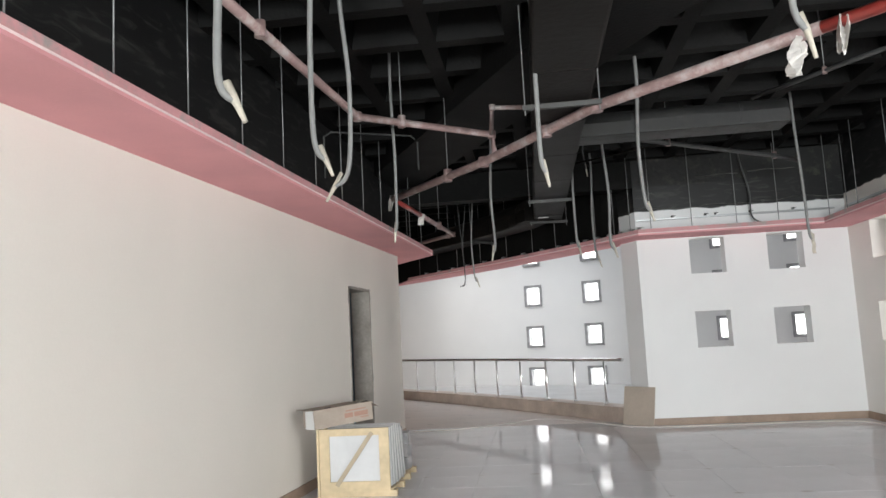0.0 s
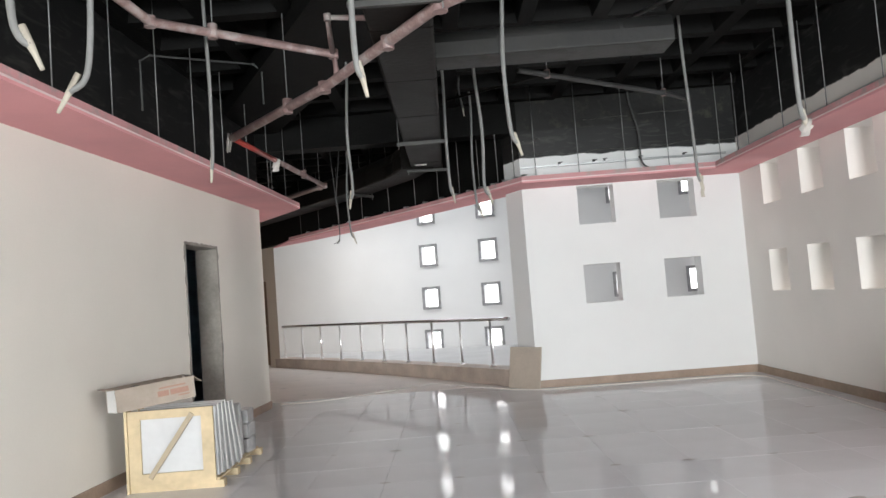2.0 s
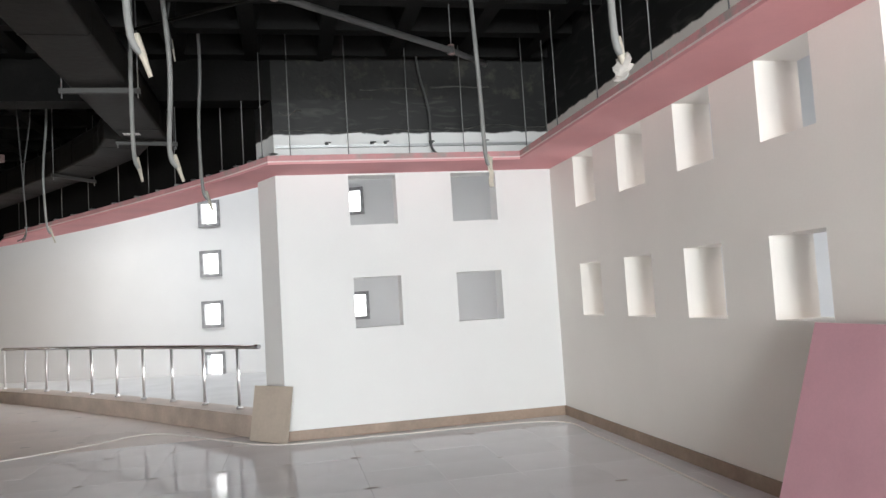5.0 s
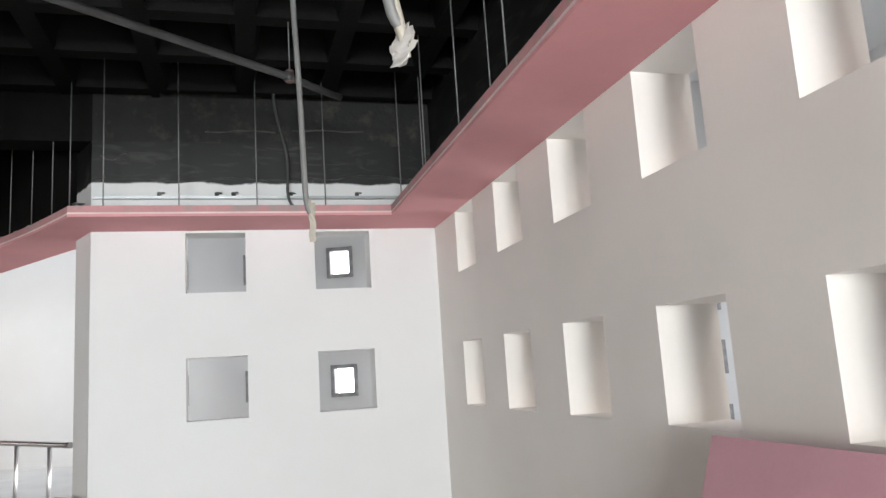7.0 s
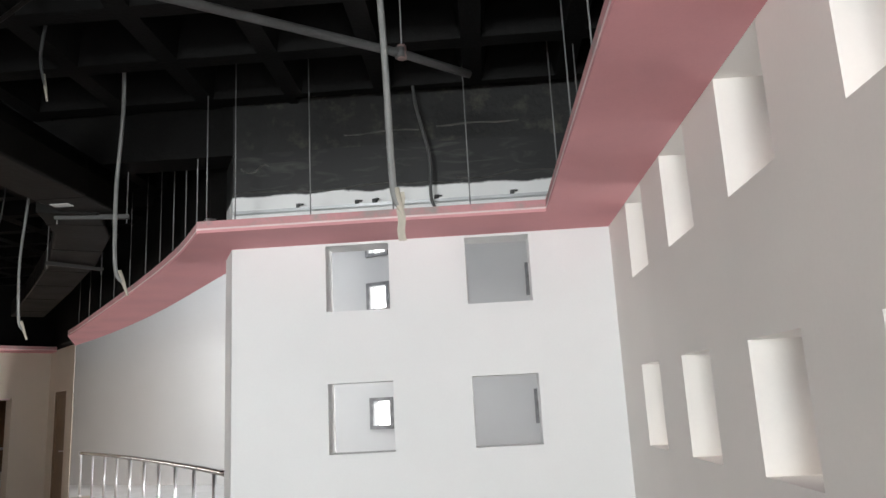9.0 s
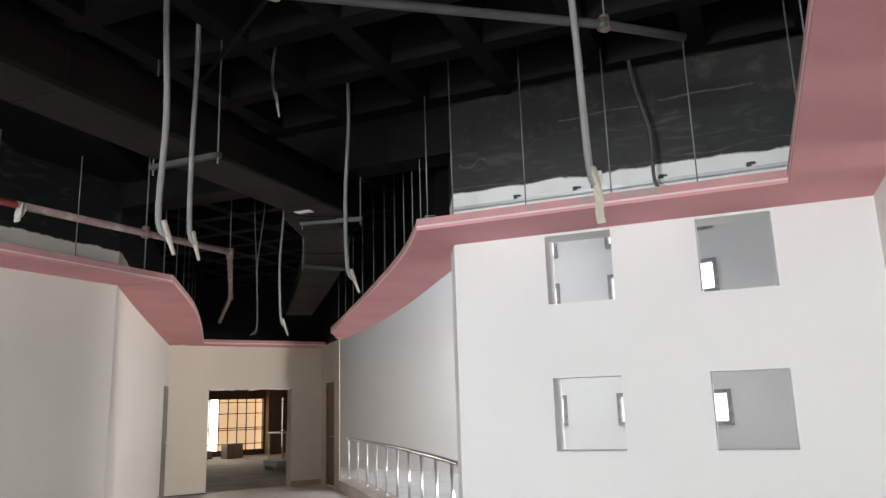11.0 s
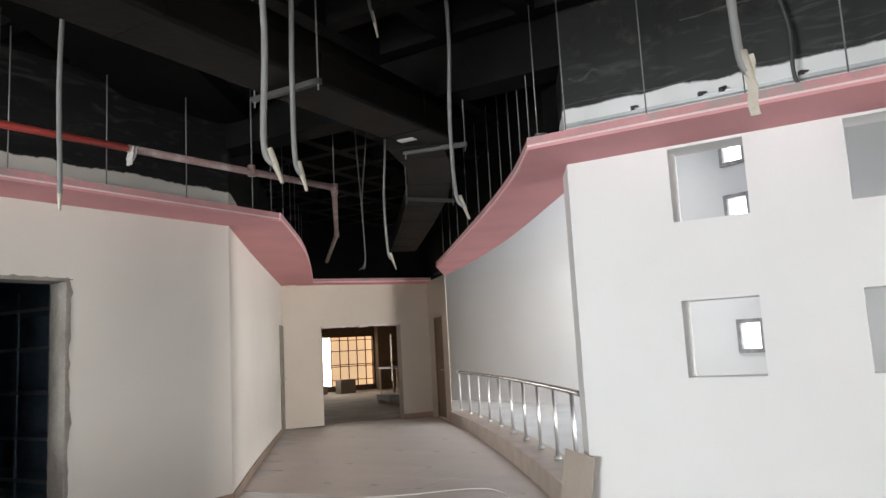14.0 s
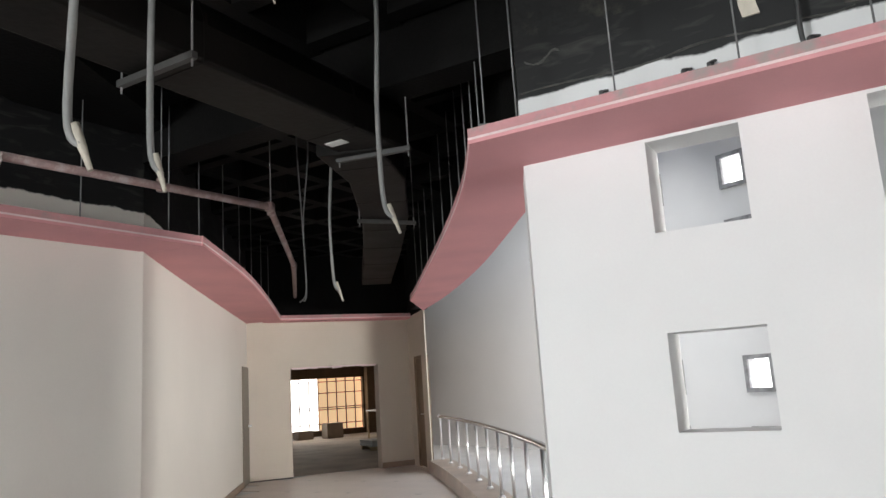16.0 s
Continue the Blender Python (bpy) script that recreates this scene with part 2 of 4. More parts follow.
def boxes(*list_of, bevel=0.0, m=None):
    """A bmesh of boxes, each given by its centre and size and, as an option, its turn about z."""
    bm = bmesh.new()
    for c, s, *turn in list_of:
        r = bmesh.ops.create_cube(bm, size=1, matrix=pose(*c, 0, 0, turn[0] if turn else 0) @ Matrix.Diagonal((*s, 1)))
    if bevel:
        bmesh.ops.bevel(bm, geom=list(bm.edges), offset=bevel, segments=2, affect="EDGES", profile=0.7)
    if m:
        bm.transform(m)
    return bm


def prism(poly, z0, z1, bm=None):
    """An upright prism over a polygon; z0 and z1 may be lists, one height a corner."""
    bm = bm or bmesh.new()
    n = len(poly)
    lo = z0 if isinstance(z0, (list, tuple)) else [z0] * n
    hi = z1 if isinstance(z1, (list, tuple)) else [z1] * n
    a = [bm.verts.new((*p, z)) for p, z in zip(poly, lo)]
    b = [bm.verts.new((*p, z)) for p, z in zip(poly, hi)]
    bm.faces.new(a[::-1])
    bm.faces.new(b)
    for i in range(n):
        j = (i + 1) % n
        bm.faces.new((a[i], a[j], b[j], b[i]))
    bmesh.ops.recalc_face_normals(bm, faces=list(bm.faces))
    return bm


def band(inner, outer, z0, z1, bm=None):
    """A strip between two lines of as many points, from z0 to z1."""
    bm = bm or bmesh.new()
    rows = [[bm.verts.new((*p, z)) for p in line] for line, z in ((inner, z0), (outer, z0), (outer, z1), (inner, z1))]
    for i in range(len(inner) - 1):
        for k in range(4):
            a, b = rows[k], rows[(k + 1) % 4]
            bm.faces.new((a[i], a[i + 1], b[i + 1], b[i]))
    for i in (0, -1):
        bm.faces.new([r[i] for r in rows])
    bmesh.ops.recalc_face_normals(bm, faces=list(bm.faces))
    return bm


def tube(pts, r, seg=10, bm=None, rings=None):
    """A round tube along points; r may be a list."""
    bm = bm or bmesh.new()
    pts = [Vector(p) for p in pts]
    rs = r if isinstance(r, (list, tuple)) else [r] * len(pts)
    up, loops = None, []
    for i, p in enumerate(pts):
        d = (pts[min(i + 1, len(pts) - 1)] - pts[max(i - 1, 0)]).normalized()
        if up is None:
            up = d.orthogonal().normalized()
        up = (up - d * up.dot(d)).normalized()
        side = d.cross(up)
        loops.append([bm.verts.new(p + rs[i] * (math.cos(a) * up + math.sin(a) * side)) for a in (2 * math.pi * k / seg for k in range(seg))])
    for a, b in zip(loops, loops[1:]):
        for k in range(seg):
            f = bm.faces.new((a[k], a[(k + 1) % seg], b[(k + 1) % seg], b[k]))
            f.smooth = True
    bm.faces.new(loops[0][::-1])
    bm.faces.new(loops[-1])
    return bm


def smooth_line(pts, n=8):
    """Points of a smooth curve through the given ones."""
    pts = [Vector(p) for p in pts]
    out = []
    for i in range(len(pts) - 1):
        p0, p1, p2, p3 = pts[max(i - 1, 0)], pts[i], pts[i + 1], pts[min(i + 2, len(pts) - 1)]
        for k in range(n):
            t = k / n
            out.append(0.5 * (2 * p1 + (p2 - p0) * t + (2 * p0 - 5 * p1 + 4 * p2 - p3) * t * t + (3 * p1 - p0 - 3 * p2 + p3) * t * t * t))
    return out + [pts[-1]]


def pierced(start, end, thick, z0, z1, holes):
    """An upright wall from start to end, thick to its left (negative: right), with square-cut holes (u0, u1, low, high) through it."""
    a, b = Vector((*start, 0)), Vector((*end, 0))
    d = (b - a).normalized()
    nrm = Vector((-d.y, d.x, 0)) * thick
    us = sorted({0.0, (b - a).length, *[h[0] for h in holes], *[h[1] for h in holes]})
    zs = sorted({z0, z1, *[h[2] for h in holes], *[h[3] for h in holes]})
    solid = {}
    for i in range(len(us) - 1):
        for j in range(len(zs) - 1):
            u, z = (us[i] + us[i + 1]) / 2, (zs[j] + zs[j + 1]) / 2
            solid[i, j] = not any(h[0] < u < h[1] and h[2] < z < h[3] for h in holes)
    bm, made = bmesh.new(), {}

    def v(i, j, s):
        if (i, j, s) not in made:
            made[i, j, s] = bm.verts.new(a + d * us[i] + nrm * s + Vector((0, 0, zs[j])))
        return made[i, j, s]

    for (i, j), full in solid.items():
        if not full:
            continue
        for s in (0, 1):
            bm.faces.new([v(i, j, s), v(i + 1, j, s), v(i + 1, j + 1, s), v(i, j + 1, s)])
        for (p, q), e in (((i - 1, j), ((i, j), (i, j + 1))), ((i + 1, j), ((i + 1, j), (i + 1, j + 1))), ((i, j - 1), ((i, j), (i + 1, j))), ((i, j + 1), ((i, j + 1), (i + 1, j + 1)))):
            if not solid.get((p, q)):
                bm.faces.new([v(*e[0], 0), v(*e[1], 0), v(*e[1], 1), v(*e[0], 1)])
    bmesh.ops.recalc_face_normals(bm, faces=list(bm.faces))
    return bm


def wall(name, bm, material, label):
    return tagged(part(name, bm, material), label, "wall", kind="structure")

# ---- structure ----
SOFFIT = 2.85


def left_x(y):
    """The left wall's face, which runs a little askew."""
    return -1.835 - 0.066 * (12.66 - y)


P_Y, P_X0, R_X, BACK_Y = 12.635, 1.98, 5.12, -10.0
CEIL, BEAM = 4.12, 3.685
HALL_L = smooth_line([(-1.835, 12.66, 0), (-3.08, 14.2, 0), (-4.68, 16.22, 0), (-6.30, 18.28, 0)], 6)
E0, E1 = Vector((-6.30, 18.28)), Vector((-4.47, 20.90))
EDIR = (E1 - E0).normalized()
ENRM = Vector((-EDIR.y, EDIR.x))
CORNER = Vector((-3.30, 19.68))
INNER = smooth_line([(2.30, 12.635, 0), (1.43, 13.85, 0), (-0.17, 16.05, 0), (-1.85, 18.1, 0), (-3.30, 19.68, 0)], 6)
EDGE_R = smooth_line([(1.93, 12.0, 0), (1.39, 12.87, 0), (0.50, 14.12, 0), (-1.1, 16.25, 0), (-2.6, 18.2, 0), (-4.2, 20.1, 0)], 6)

# floor: a grout bed, with tiles laid on it at the end of the file
floor = tagged(part("floor", boxes(((-1.0, 8, -0.11), (32, 46, 0.2))), M_grout), "polished grey tiled floor with dust and dark joints", "floor", kind="structure")

ground = tagged(part("ground", boxes(((0, 0, -0.4), (600, 600, 0.2))), M_ground), "pale bare ground outside the building", "ground", kind="structure")

wl = Vector((left_x(12.66), 12.66)), Vector((left_x(BACK_Y), BACK_Y))
DOOR_U = ((wl[1] - wl[0]).length * (12.66 - 10.94) / (12.66 - BACK_Y), (wl[1] - wl[0]).length * (12.66 - 10.02) / (12.66 - BACK_Y))
wall("wall_west", pierced(wl[0], wl[1], -0.24, 0, CEIL + 0.3, [(*DOOR_U, 0, 2.2)]), M_wall, "off-white painted wall with black overspray at the top")
wall("wall_north", pierced((P_X0, P_Y), (R_X + 0.34, P_Y), 0.27, 0, BEAM, [(x - P_X0, x + 0.528 - P_X0, z, z + 0.552) for x in (2.768, 3.928) for z in (1.145, 2.277)]), M_screen, "white screen wall with four square openings")
wall("wall_north_end", prism([(P_X0 - 0.002, P_Y), (P_X0 - 0.20, P_Y + 0.42), (P_X0 + 0.22, P_Y + 0.42), (P_X0 + 0.22, P_Y + 0.272), (P_X0 - 0.002, P_Y + 0.272)], 0, BEAM), M_screen, "white slanting end of the screen wall")
HOLES_R = [7.15 + 1.06 * k for k in range(-1, 5)]
# the large last opening is added out of view to admit the side fill
wall("wall_east", pierced((R_X, P_Y), (R_X, BACK_Y), 0.33, 0, CEIL + 0.3, [(P_Y - y - 0.525, P_Y - y, z, z + 0.545) for y in HOLES_R for z in (1.147, 2.305)] + [(P_Y - 5.6, P_Y - 0.3, 0.1, 2.8)]), M_side_warm, "white screen wall with two rows of square openings")
wall("wall_south", pierced((-4.0, BACK_Y), (5.6, BACK_Y), -0.3, 0, CEIL + 0.3, [(2.2, 8.8, 0.05, 2.95)]), M_wall, "off-white wall with a wide entrance opening")
hall_out = [p + Vector((-0.2, -0.14, 0)) for p in HALL_L]
wall("wall_hall", band([p.xy for p in HALL_L], [p.xy for p in hall_out], 0, CEIL + 0.3), M_wall, "cream painted curved wall of the passage")
wall("wall_end", pierced(E0, E1, 0.25, 0, 2.88, [(0.80, 2.53, 0, 2.0)]), M_hall_shaded, "cream wall with a wide doorway")
wall("wall_end_upper", pierced(E0 - EDIR * 0.2, E1 + EDIR * 0.1, 0.25, 2.88, CEIL + 0.3, []), M_black, "black painted wall above the doorway")
wall("wall_side_upper", pierced(E1, CORNER, 0.08, 2.88, CEIL + 0.3, []), M_black, "black painted wall above the short cream wall")
side = pierced(E1, CORNER, 0.08, 0, 2.88, [(0.45, 1.25, 0.02, 2.08)])
back = (CORNER - E1).normalized()
for v in side.verts:
    if (v.co.xy - CORNER - Vector((-back.y, back.x)) * 0.08).length < 0.01:
        v.co.xy -= back * 0.28
wall("wall_side", side, M_hall_shaded, "cream short wall with a door")
bulk_in = [Vector((1.98, 13.06, 0))] + [p - Vector((0.10, 0, 0)) for p in INNER if p.y > 13.3]
bulk_out = [p - Vector((0.16, 0.04, 0)) for p in bulk_in]
wall("wall_bulkhead", band([p.xy for p in bulk_in], [p.xy for p in bulk_out], SOFFIT + 0.032, CEIL + 0.3), M_black, "black bulkhead above the curved soffit")

# outer wall with small square windows
O0, OD = Vector((0.093, 22.446)), Vector((math.cos(0.39), -math.sin(0.39)))
ON = Vector((-OD.y, OD.x))
O_START = O0 - OD * 8.2
WIN_W, WIN_H, WIN_DX, WIN_DZ, WIN_TOP = 0.533, 0.617, 1.741, 1.169, 2.839
cols, rows = range(0, 8), range(-1, 5)
wins = [(8.2 + k * WIN_DX, WIN_TOP - (r - 2) * WIN_DZ) for k in cols for r in rows if WIN_TOP - (r - 2) * WIN_DZ < 6.3]
wall("wall_outer", pierced(O_START, O0 + OD * 15.5, 0.22, -0.3, 6.7, [(u + 0.07, u + WIN_W - 0.07, z - WIN_H + 0.07, z - 0.07) for u, z in wins]), M_outer, "pale grey outer wall with rows of small square windows")
o_end = O0 + OD * 15.5
# the opening here is unseen and only makes room for the low fill
wall("wall_void_east", pierced(o_end, (o_end.x, BACK_Y), 0.25, -0.3, 6.7, [(o_end.y - 15.9, o_end.y - 12.1, 0.35, 3.15)]), M_outer, "pale grey outer wall")
wall("wall_void_south", pierced((o_end.x, BACK_Y), (R_X + 0.33, BACK_Y), 0.25, -0.3, 6.7, []), M_outer, "pale grey outer wall")
wall("wall_void_upper", pierced((R_X + 0.12, P_Y + 0.3), (R_X + 0.12, BACK_Y), 0.1, CEIL + 0.3, 6.7, []), M_outer, "pale grey wall above the ceiling slab")

# unseen roof over the void, with long openings added to let light in
roof = pierced((-9.5, 0), (o_end.x, 0), 0.2, -10.3, 26.5, [(5.3, 10.3, 17.9, 21.5), (16.2, 21.0, 2.5, 13.2)])
roof.transform(Matrix(((1, 0, 0, 0), (0, 0, 1, 0), (0, 1, 0, 6.7), (0, 0, 0, 1))))
bmesh.ops.recalc_face_normals(roof, faces=list(roof.faces))
tagged(part("ceiling_void", roof, M_outer), "unseen pale grey roof slab with openings added to let light in", "ceiling", kind="structure")


def inside(x, y):
    """Whether the black ceiling covers this place: the room and the passage, but not the lit void."""
    if y < P_Y + 0.1:
        return x < R_X + 0.4
    a, b = Vector((2.45, 12.67)), Vector((-3.15, 20.0))
    d = b - a
    return d.x * (y - a.y) - d.y * (x - a.x) > -0.25


# waffle slab: sloped coffers between ribs
STEP, RIB = 0.76, 0.15
bm = bmesh.new()
for i in range(-14, 9):
    for j in range(-14, 37):
        x0, y0 = i * STEP + 0.28, j * STEP + 0.35
        if not inside(x0 + STEP / 2, y0 + STEP / 2):
            continue
        lip = [bm.verts.new((x0 + a, y0 + b, CEIL)) for a, b in ((0, 0), (STEP, 0), (STEP, STEP), (0, STEP))]
        e, g = RIB / 2, RIB / 2 + 0.07
        low = [bm.verts.new((x0 + a, y0 + b, CEIL)) for a, b in ((e, e), (STEP - e, e), (STEP - e, STEP - e), (e, STEP - e))]
        top = [bm.verts.new((x0 + a, y0 + b, CEIL + 0.34)) for a, b in ((g, g), (STEP - g, g), (STEP - g, STEP - g), (g, STEP - g))]
        for k in range(4):
            m = (k + 1) % 4
            bm.faces.new((lip[k], lip[m], low[m], low[k]))
            bm.faces.new((low[k], low[m], top[m], top[k]))
        bm.faces.new(top[::-1])
tagged(part("ceiling", bm, M_black), "black painted concrete waffle slab ceiling", "ceiling", kind="structure")
slab = prism([(-12, BACK_Y - 0.3), (R_X + 0.2, BACK_Y - 0.3), (R_X + 0.2, P_Y + 0.3), (2.45, P_Y + 0.3), (-3.2, 20.0), (-4.5, 21.1), (-12, 21.1)], CEIL + 0.36, CEIL + 0.5)
tagged(part("ceiling_slab", slab, M_black), "black painted concrete slab", "ceiling", kind="structure")


def beam(name, a, b, width, z0, z1, label, material=M_black):
    a, b = Vector(a), Vector(b)
    d = (b - a).normalized()
    s = Vector((-d.y, d.x)) * width / 2
    return tagged(part(name, prism([a + s, b + s, b - s, a - s], z0, z1), material), label, "beam", kind="structure")


beam("beam_3", (-3, P_Y + 0.16), (P_X0, P_Y + 0.16), 0.314, BEAM, CEIL + 0.35, "black painted concrete beam across the passage")
beam("beam_1", (P_X0, P_Y + 0.16), (R_X + 0.3, P_Y + 0.16), 0.314, BEAM, CEIL + 0.35, "black painted concrete beam above the screen wall", M_beam)
beam("beam_2", (2.96, 3.0), (-1.93, 12.5), 0.90, 3.95, CEIL + 0.35, "black painted slanting concrete beam")

# pink soffits: board, raised dusty lip and hanger channel
def soffit(name, inner, outer, label):
    ob = tagged(part(name, band(inner, outer, SOFFIT, SOFFIT + 0.03), M_pink), label, "soffit", kind="structure")
    cut = [o + (Vector(i) - Vector(o)).normalized() * 0.02 for i, o in zip(inner, outer)]
    part("fascia", band([Vector(c) for c in cut], [Vector(o) for o in outer], SOFFIT + 0.03, SOFFIT + 0.092), M_dust, ob, "dusty pink board edge")
    bead = [Vector(o) - (Vector(i) - Vector(o)).normalized() * 0.003 for i, o in zip(inner, outer)]
    part("edge_bead", band([Vector(o) for o in outer], bead, SOFFIT + 0.022, SOFFIT + 0.036), M_bead, ob, "white paper edge of the board")
    return ob


ys = [BACK_Y + i * (12.62 - BACK_Y) / 12 for i in range(13)]
soffit("soffit_1", [Vector((left_x(y), y)) for y in ys], [Vector((-1.28 - 0.055 * (12.86 - y) + 0.0, y + (0.24 if i == 12 else 0))) for i, y in enumerate(ys)], "pink gypsum board soffit along the off-white wall")
hall_in = [p.xy for p in HALL_L]
HALL_EDGE = smooth_line([(-1.28, 12.86, 0), (-2.5, 14.6, 0), (-4.0, 16.5, 0), (-5.65, 18.5, 0)], 6)
soffit("soffit_2", hall_in, [p.xy for p in HALL_EDGE], "pink gypsum board soffit along the curved passage wall")
soffit("soffit_3", [E0 + EDIR * s for s in (0.3, 1.5, 2.5, 3.2)], [E0 + EDIR * s - ENRM * 0.42 for s in (0.3, 1.5, 2.5, 3.2)], "pink gypsum board soffit above the doorway")
soffit("soffit_4", [p.xy for p in INNER] , [EDGE_R[round(i * (len(EDGE_R) - 7) / (len(INNER) - 1))].xy for i in range(len(INNER))], "pink gypsum board soffit with a curved edge")
soffit("soffit_5", [Vector((x, P_Y - 0.002)) for x in (2.30, 3.2, 4.2, R_X - 0.002)], [Vector((x, 12.0)) for x in (1.92, 3.0, 3.8, 4.56)], "pink gypsum board soffit along the white screen wall")
soffit("soffit_6", [Vector((R_X - 0.002, y)) for y in (P_Y, 9, 5, 1, BACK_Y)], [Vector((4.56, y)) for y in (12.0, 9, 5, 1, BACK_Y)], "pink gypsum board soffit along the white screen wall")

# skirting
def skirting(name, a, b, out, label="brown stone skirting board"):
    a, b = Vector(a), Vector(b)
    d = (b - a).normalized()
    s = Vector((-d.y, d.x)) * out
    return tagged(part(name, prism([a, b, b + s, a + s], 0.0, 0.105), M_stone), label, "skirting", kind="structure")


skirting("baseboard_1", (P_X0, P_Y), (R_X, P_Y), -0.018)
skirting("baseboard_2", (R_X, P_Y), (R_X, BACK_Y), -0.018)
skirting("baseboard_3", (left_x(12.66), 12.66), (left_x(11.03), 11.03), 0.018)
skirting("baseboard_4", (left_x(10.05), 10.05), (left_x(BACK_Y), BACK_Y), 0.018)
tagged(part("baseboard_5", band(hall_in, [p.xy + Vector((0.016, 0.011)) for p in HALL_L], 0, 0.105), M_stone), "brown stone skirting board", "skirting", kind="structure")
tagged(part("baseboard_6", prism([E0, E0 + EDIR * 0.80, E0 + EDIR * 0.80 - ENRM * 0.006, E0 - ENRM * 0.006], 0.0, 0.022), M_ink), "dark open joint at the foot of the cream wall", "skirting", kind="structure")
skirting("baseboard_7", E0 + EDIR * 2.53, E1, -0.018)

# windows in the outer wall
face = Matrix(((OD.x, ON.x, 0, 0), (OD.y, ON.y, 0, 0), (0, 0, 1, 0), (0, 0, 0, 1)))


def ring(w, h, t, depth):
    """A square frame of bars, t wide, in the x-z plane, its corner at the origin."""
    return boxes(((t / 2, 0, h / 2), (t, depth, h)), ((w - t / 2, 0, h / 2), (t, depth, h)), ((w / 2, 0, t / 2), (w - 2 * t, depth, t)), ((w / 2, 0, h - t / 2), (w - 2 * t, depth, t)), bevel=0.004)


wb = ring(WIN_W, WIN_H, 0.072, 0.05)
me_frame = bpy.data.meshes.new("window_frame")
wb.to_mesh(me_frame)
wb.free()
me_frame.materials.append(M_frame)
wb = boxes(((WIN_W / 2, 0, WIN_H / 2), (WIN_W - 0.12, 0.006, WIN_H - 0.12)))
me_pane = bpy.data.meshes.new("pane")
wb.to_mesh(me_pane)
wb.free()
m = bpy.data.materials.new("window glass")
m.use_nodes = True
m.node_tree.nodes["Principled BSDF"].inputs["Transmission Weight"].default_value = 1.0
m.node_tree.nodes["Principled BSDF"].inputs["Roughness"].default_value = 0.0
m.node_tree.nodes["Principled BSDF"].inputs["IOR"].default_value = 1.05
me_pane.materials.append(m)
for n, (u, z) in enumerate(wins):
    w = new("window_%d" % (n + 1))
    p = O_START + OD * u
    w.matrix_basis = Matrix.Translation((p.x, p.y, z - WIN_H)) @ face
    tagged(w, "small square window with a dark grey frame in the pale outer wall", "window", "small square windows", "structure")
    child("window_frame", me_frame, w, pose(0, -0.018, 0))
    child("pane", me_pane, w, pose(0, 0.12, 0)).visible_shadow = False
bm = boxes(((14.5, 0, 3), (24, 0.05, 9)))
bm.transform(Matrix.Translation((*(O_START + ON * 1.6), 0)) @ face)
tagged(part("backdrop", bm, M_day), "bright overcast daylight outside the windows", "backdrop", kind="structure")

# low stone curb with the chrome railing on it
RAIL = smooth_line([(1.98, 12.95, 0), (1.70, 13.36, 0), (0.96, 14.49, 0), (-0.53, 16.57, 0), (-2.13, 18.62, 0), (-3.26, 19.95, 0)], 7)


def curb_top(s):
    return 0.255 - 0.045 * s


def beside(line, out):
    """The same line moved sideways by out metres, to the left of its way."""
    moved = []
    for i, p in enumerate(line):
        d = (line[min(i + 1, len(line) - 1)] - line[max(i - 1, 0)]).normalized()
        moved.append(p + Vector((-d.y, d.x, 0)) * out)
    return moved


def along(line, s):
    """The place at s metres along a line."""
    for a, b in zip(line, line[1:]):
        if s <= (b - a).length:
            return a.lerp(b, s / (b - a).length)
        s -= (b - a).length
    return line[-1]


curb_front, curb_back = beside(RAIL, 0.24), beside(RAIL, -0.14)
n = len(RAIL)
bm, loops = bmesh.new(), []
for i in range(n):
    h = Vector((0, 0, curb_top(i / (n - 1))))
    loops.append([bm.verts.new(q) for q in (curb_front[i], curb_back[i], curb_back[i] + h, curb_front[i] + h)])
for a, b in zip(loops, loops[1:]):
    for k in range(4):
        bm.faces.new((a[k], b[k], b[(k + 1) % 4], a[(k + 1) % 4]))
bm.faces.new(loops[0])
bm.faces.new(loops[-1][::-1])
bmesh.ops.recalc_face_normals(bm, faces=list(bm.faces))
tagged(part("curb", bm, M_curb), "low beige stone curb under the chrome railing", "curb", kind="structure")

rail = thing("railing", (RAIL[7].x, RAIL[7].y, 0), "chrome railing with slim posts on a low stone curb", "railing")
rail_line = [p - rail.location for p in RAIL[7:]]
length = sum((b - a).length for a, b in zip(rail_line, rail_line[1:]))
part("handrail", tube([p + Vector((0, 0, 0.985 - 0.035 * i / len(rail_line))) for i, p in enumerate(rail_line)], 0.029, 14), M_rail, rail, "polished steel handrail")
for i in range(10):
    s = 0.50 + i * (length - 0.56) / 9
    p = along(rail_line, s)
    z = curb_top(s / length)
    post = part("post", tube([p + Vector((0, 0, z - 0.005)), p + Vector((0, 0, 0.97 - 0.035 * s / length))], 0.02, 12), M_chrome, rail)
    part("flange", tube([p + Vector((0, 0, z - 0.004)), p + Vector((0, 0, z + 0.016)), p + Vector((0, 0, z + 0.03))], [0.042, 0.042, 0.024], 12), M_chrome, post)
part("end_cap", tube([rail_line[-1] + Vector((0.004, -0.006, 0.95)), rail_line[-1] + Vector((-0.02, 0.025, 0.95))], 0.036, 12), M_chrome, rail)

# ---- things on the floor ----
slab = tagged(part("floor_tile", boxes(((0, 0, 0.295), (0.60, 0.012, 0.59)), bevel=0.002), M_slab), "beige square floor tile leaning against the end of the curb", "tile")
slab.matrix_basis = pose(1.785, 12.675, 0.004, 0, 0, -48) @ pose(0, 0, 0, -10, 0, 0)

board = tagged(part("gypsum_board", boxes(((0, 0, 0.61), (2.4, 0.0125, 1.22)), bevel=0.002), M_board), "pink gypsum board leaning on its long edge against the white wall", "board")
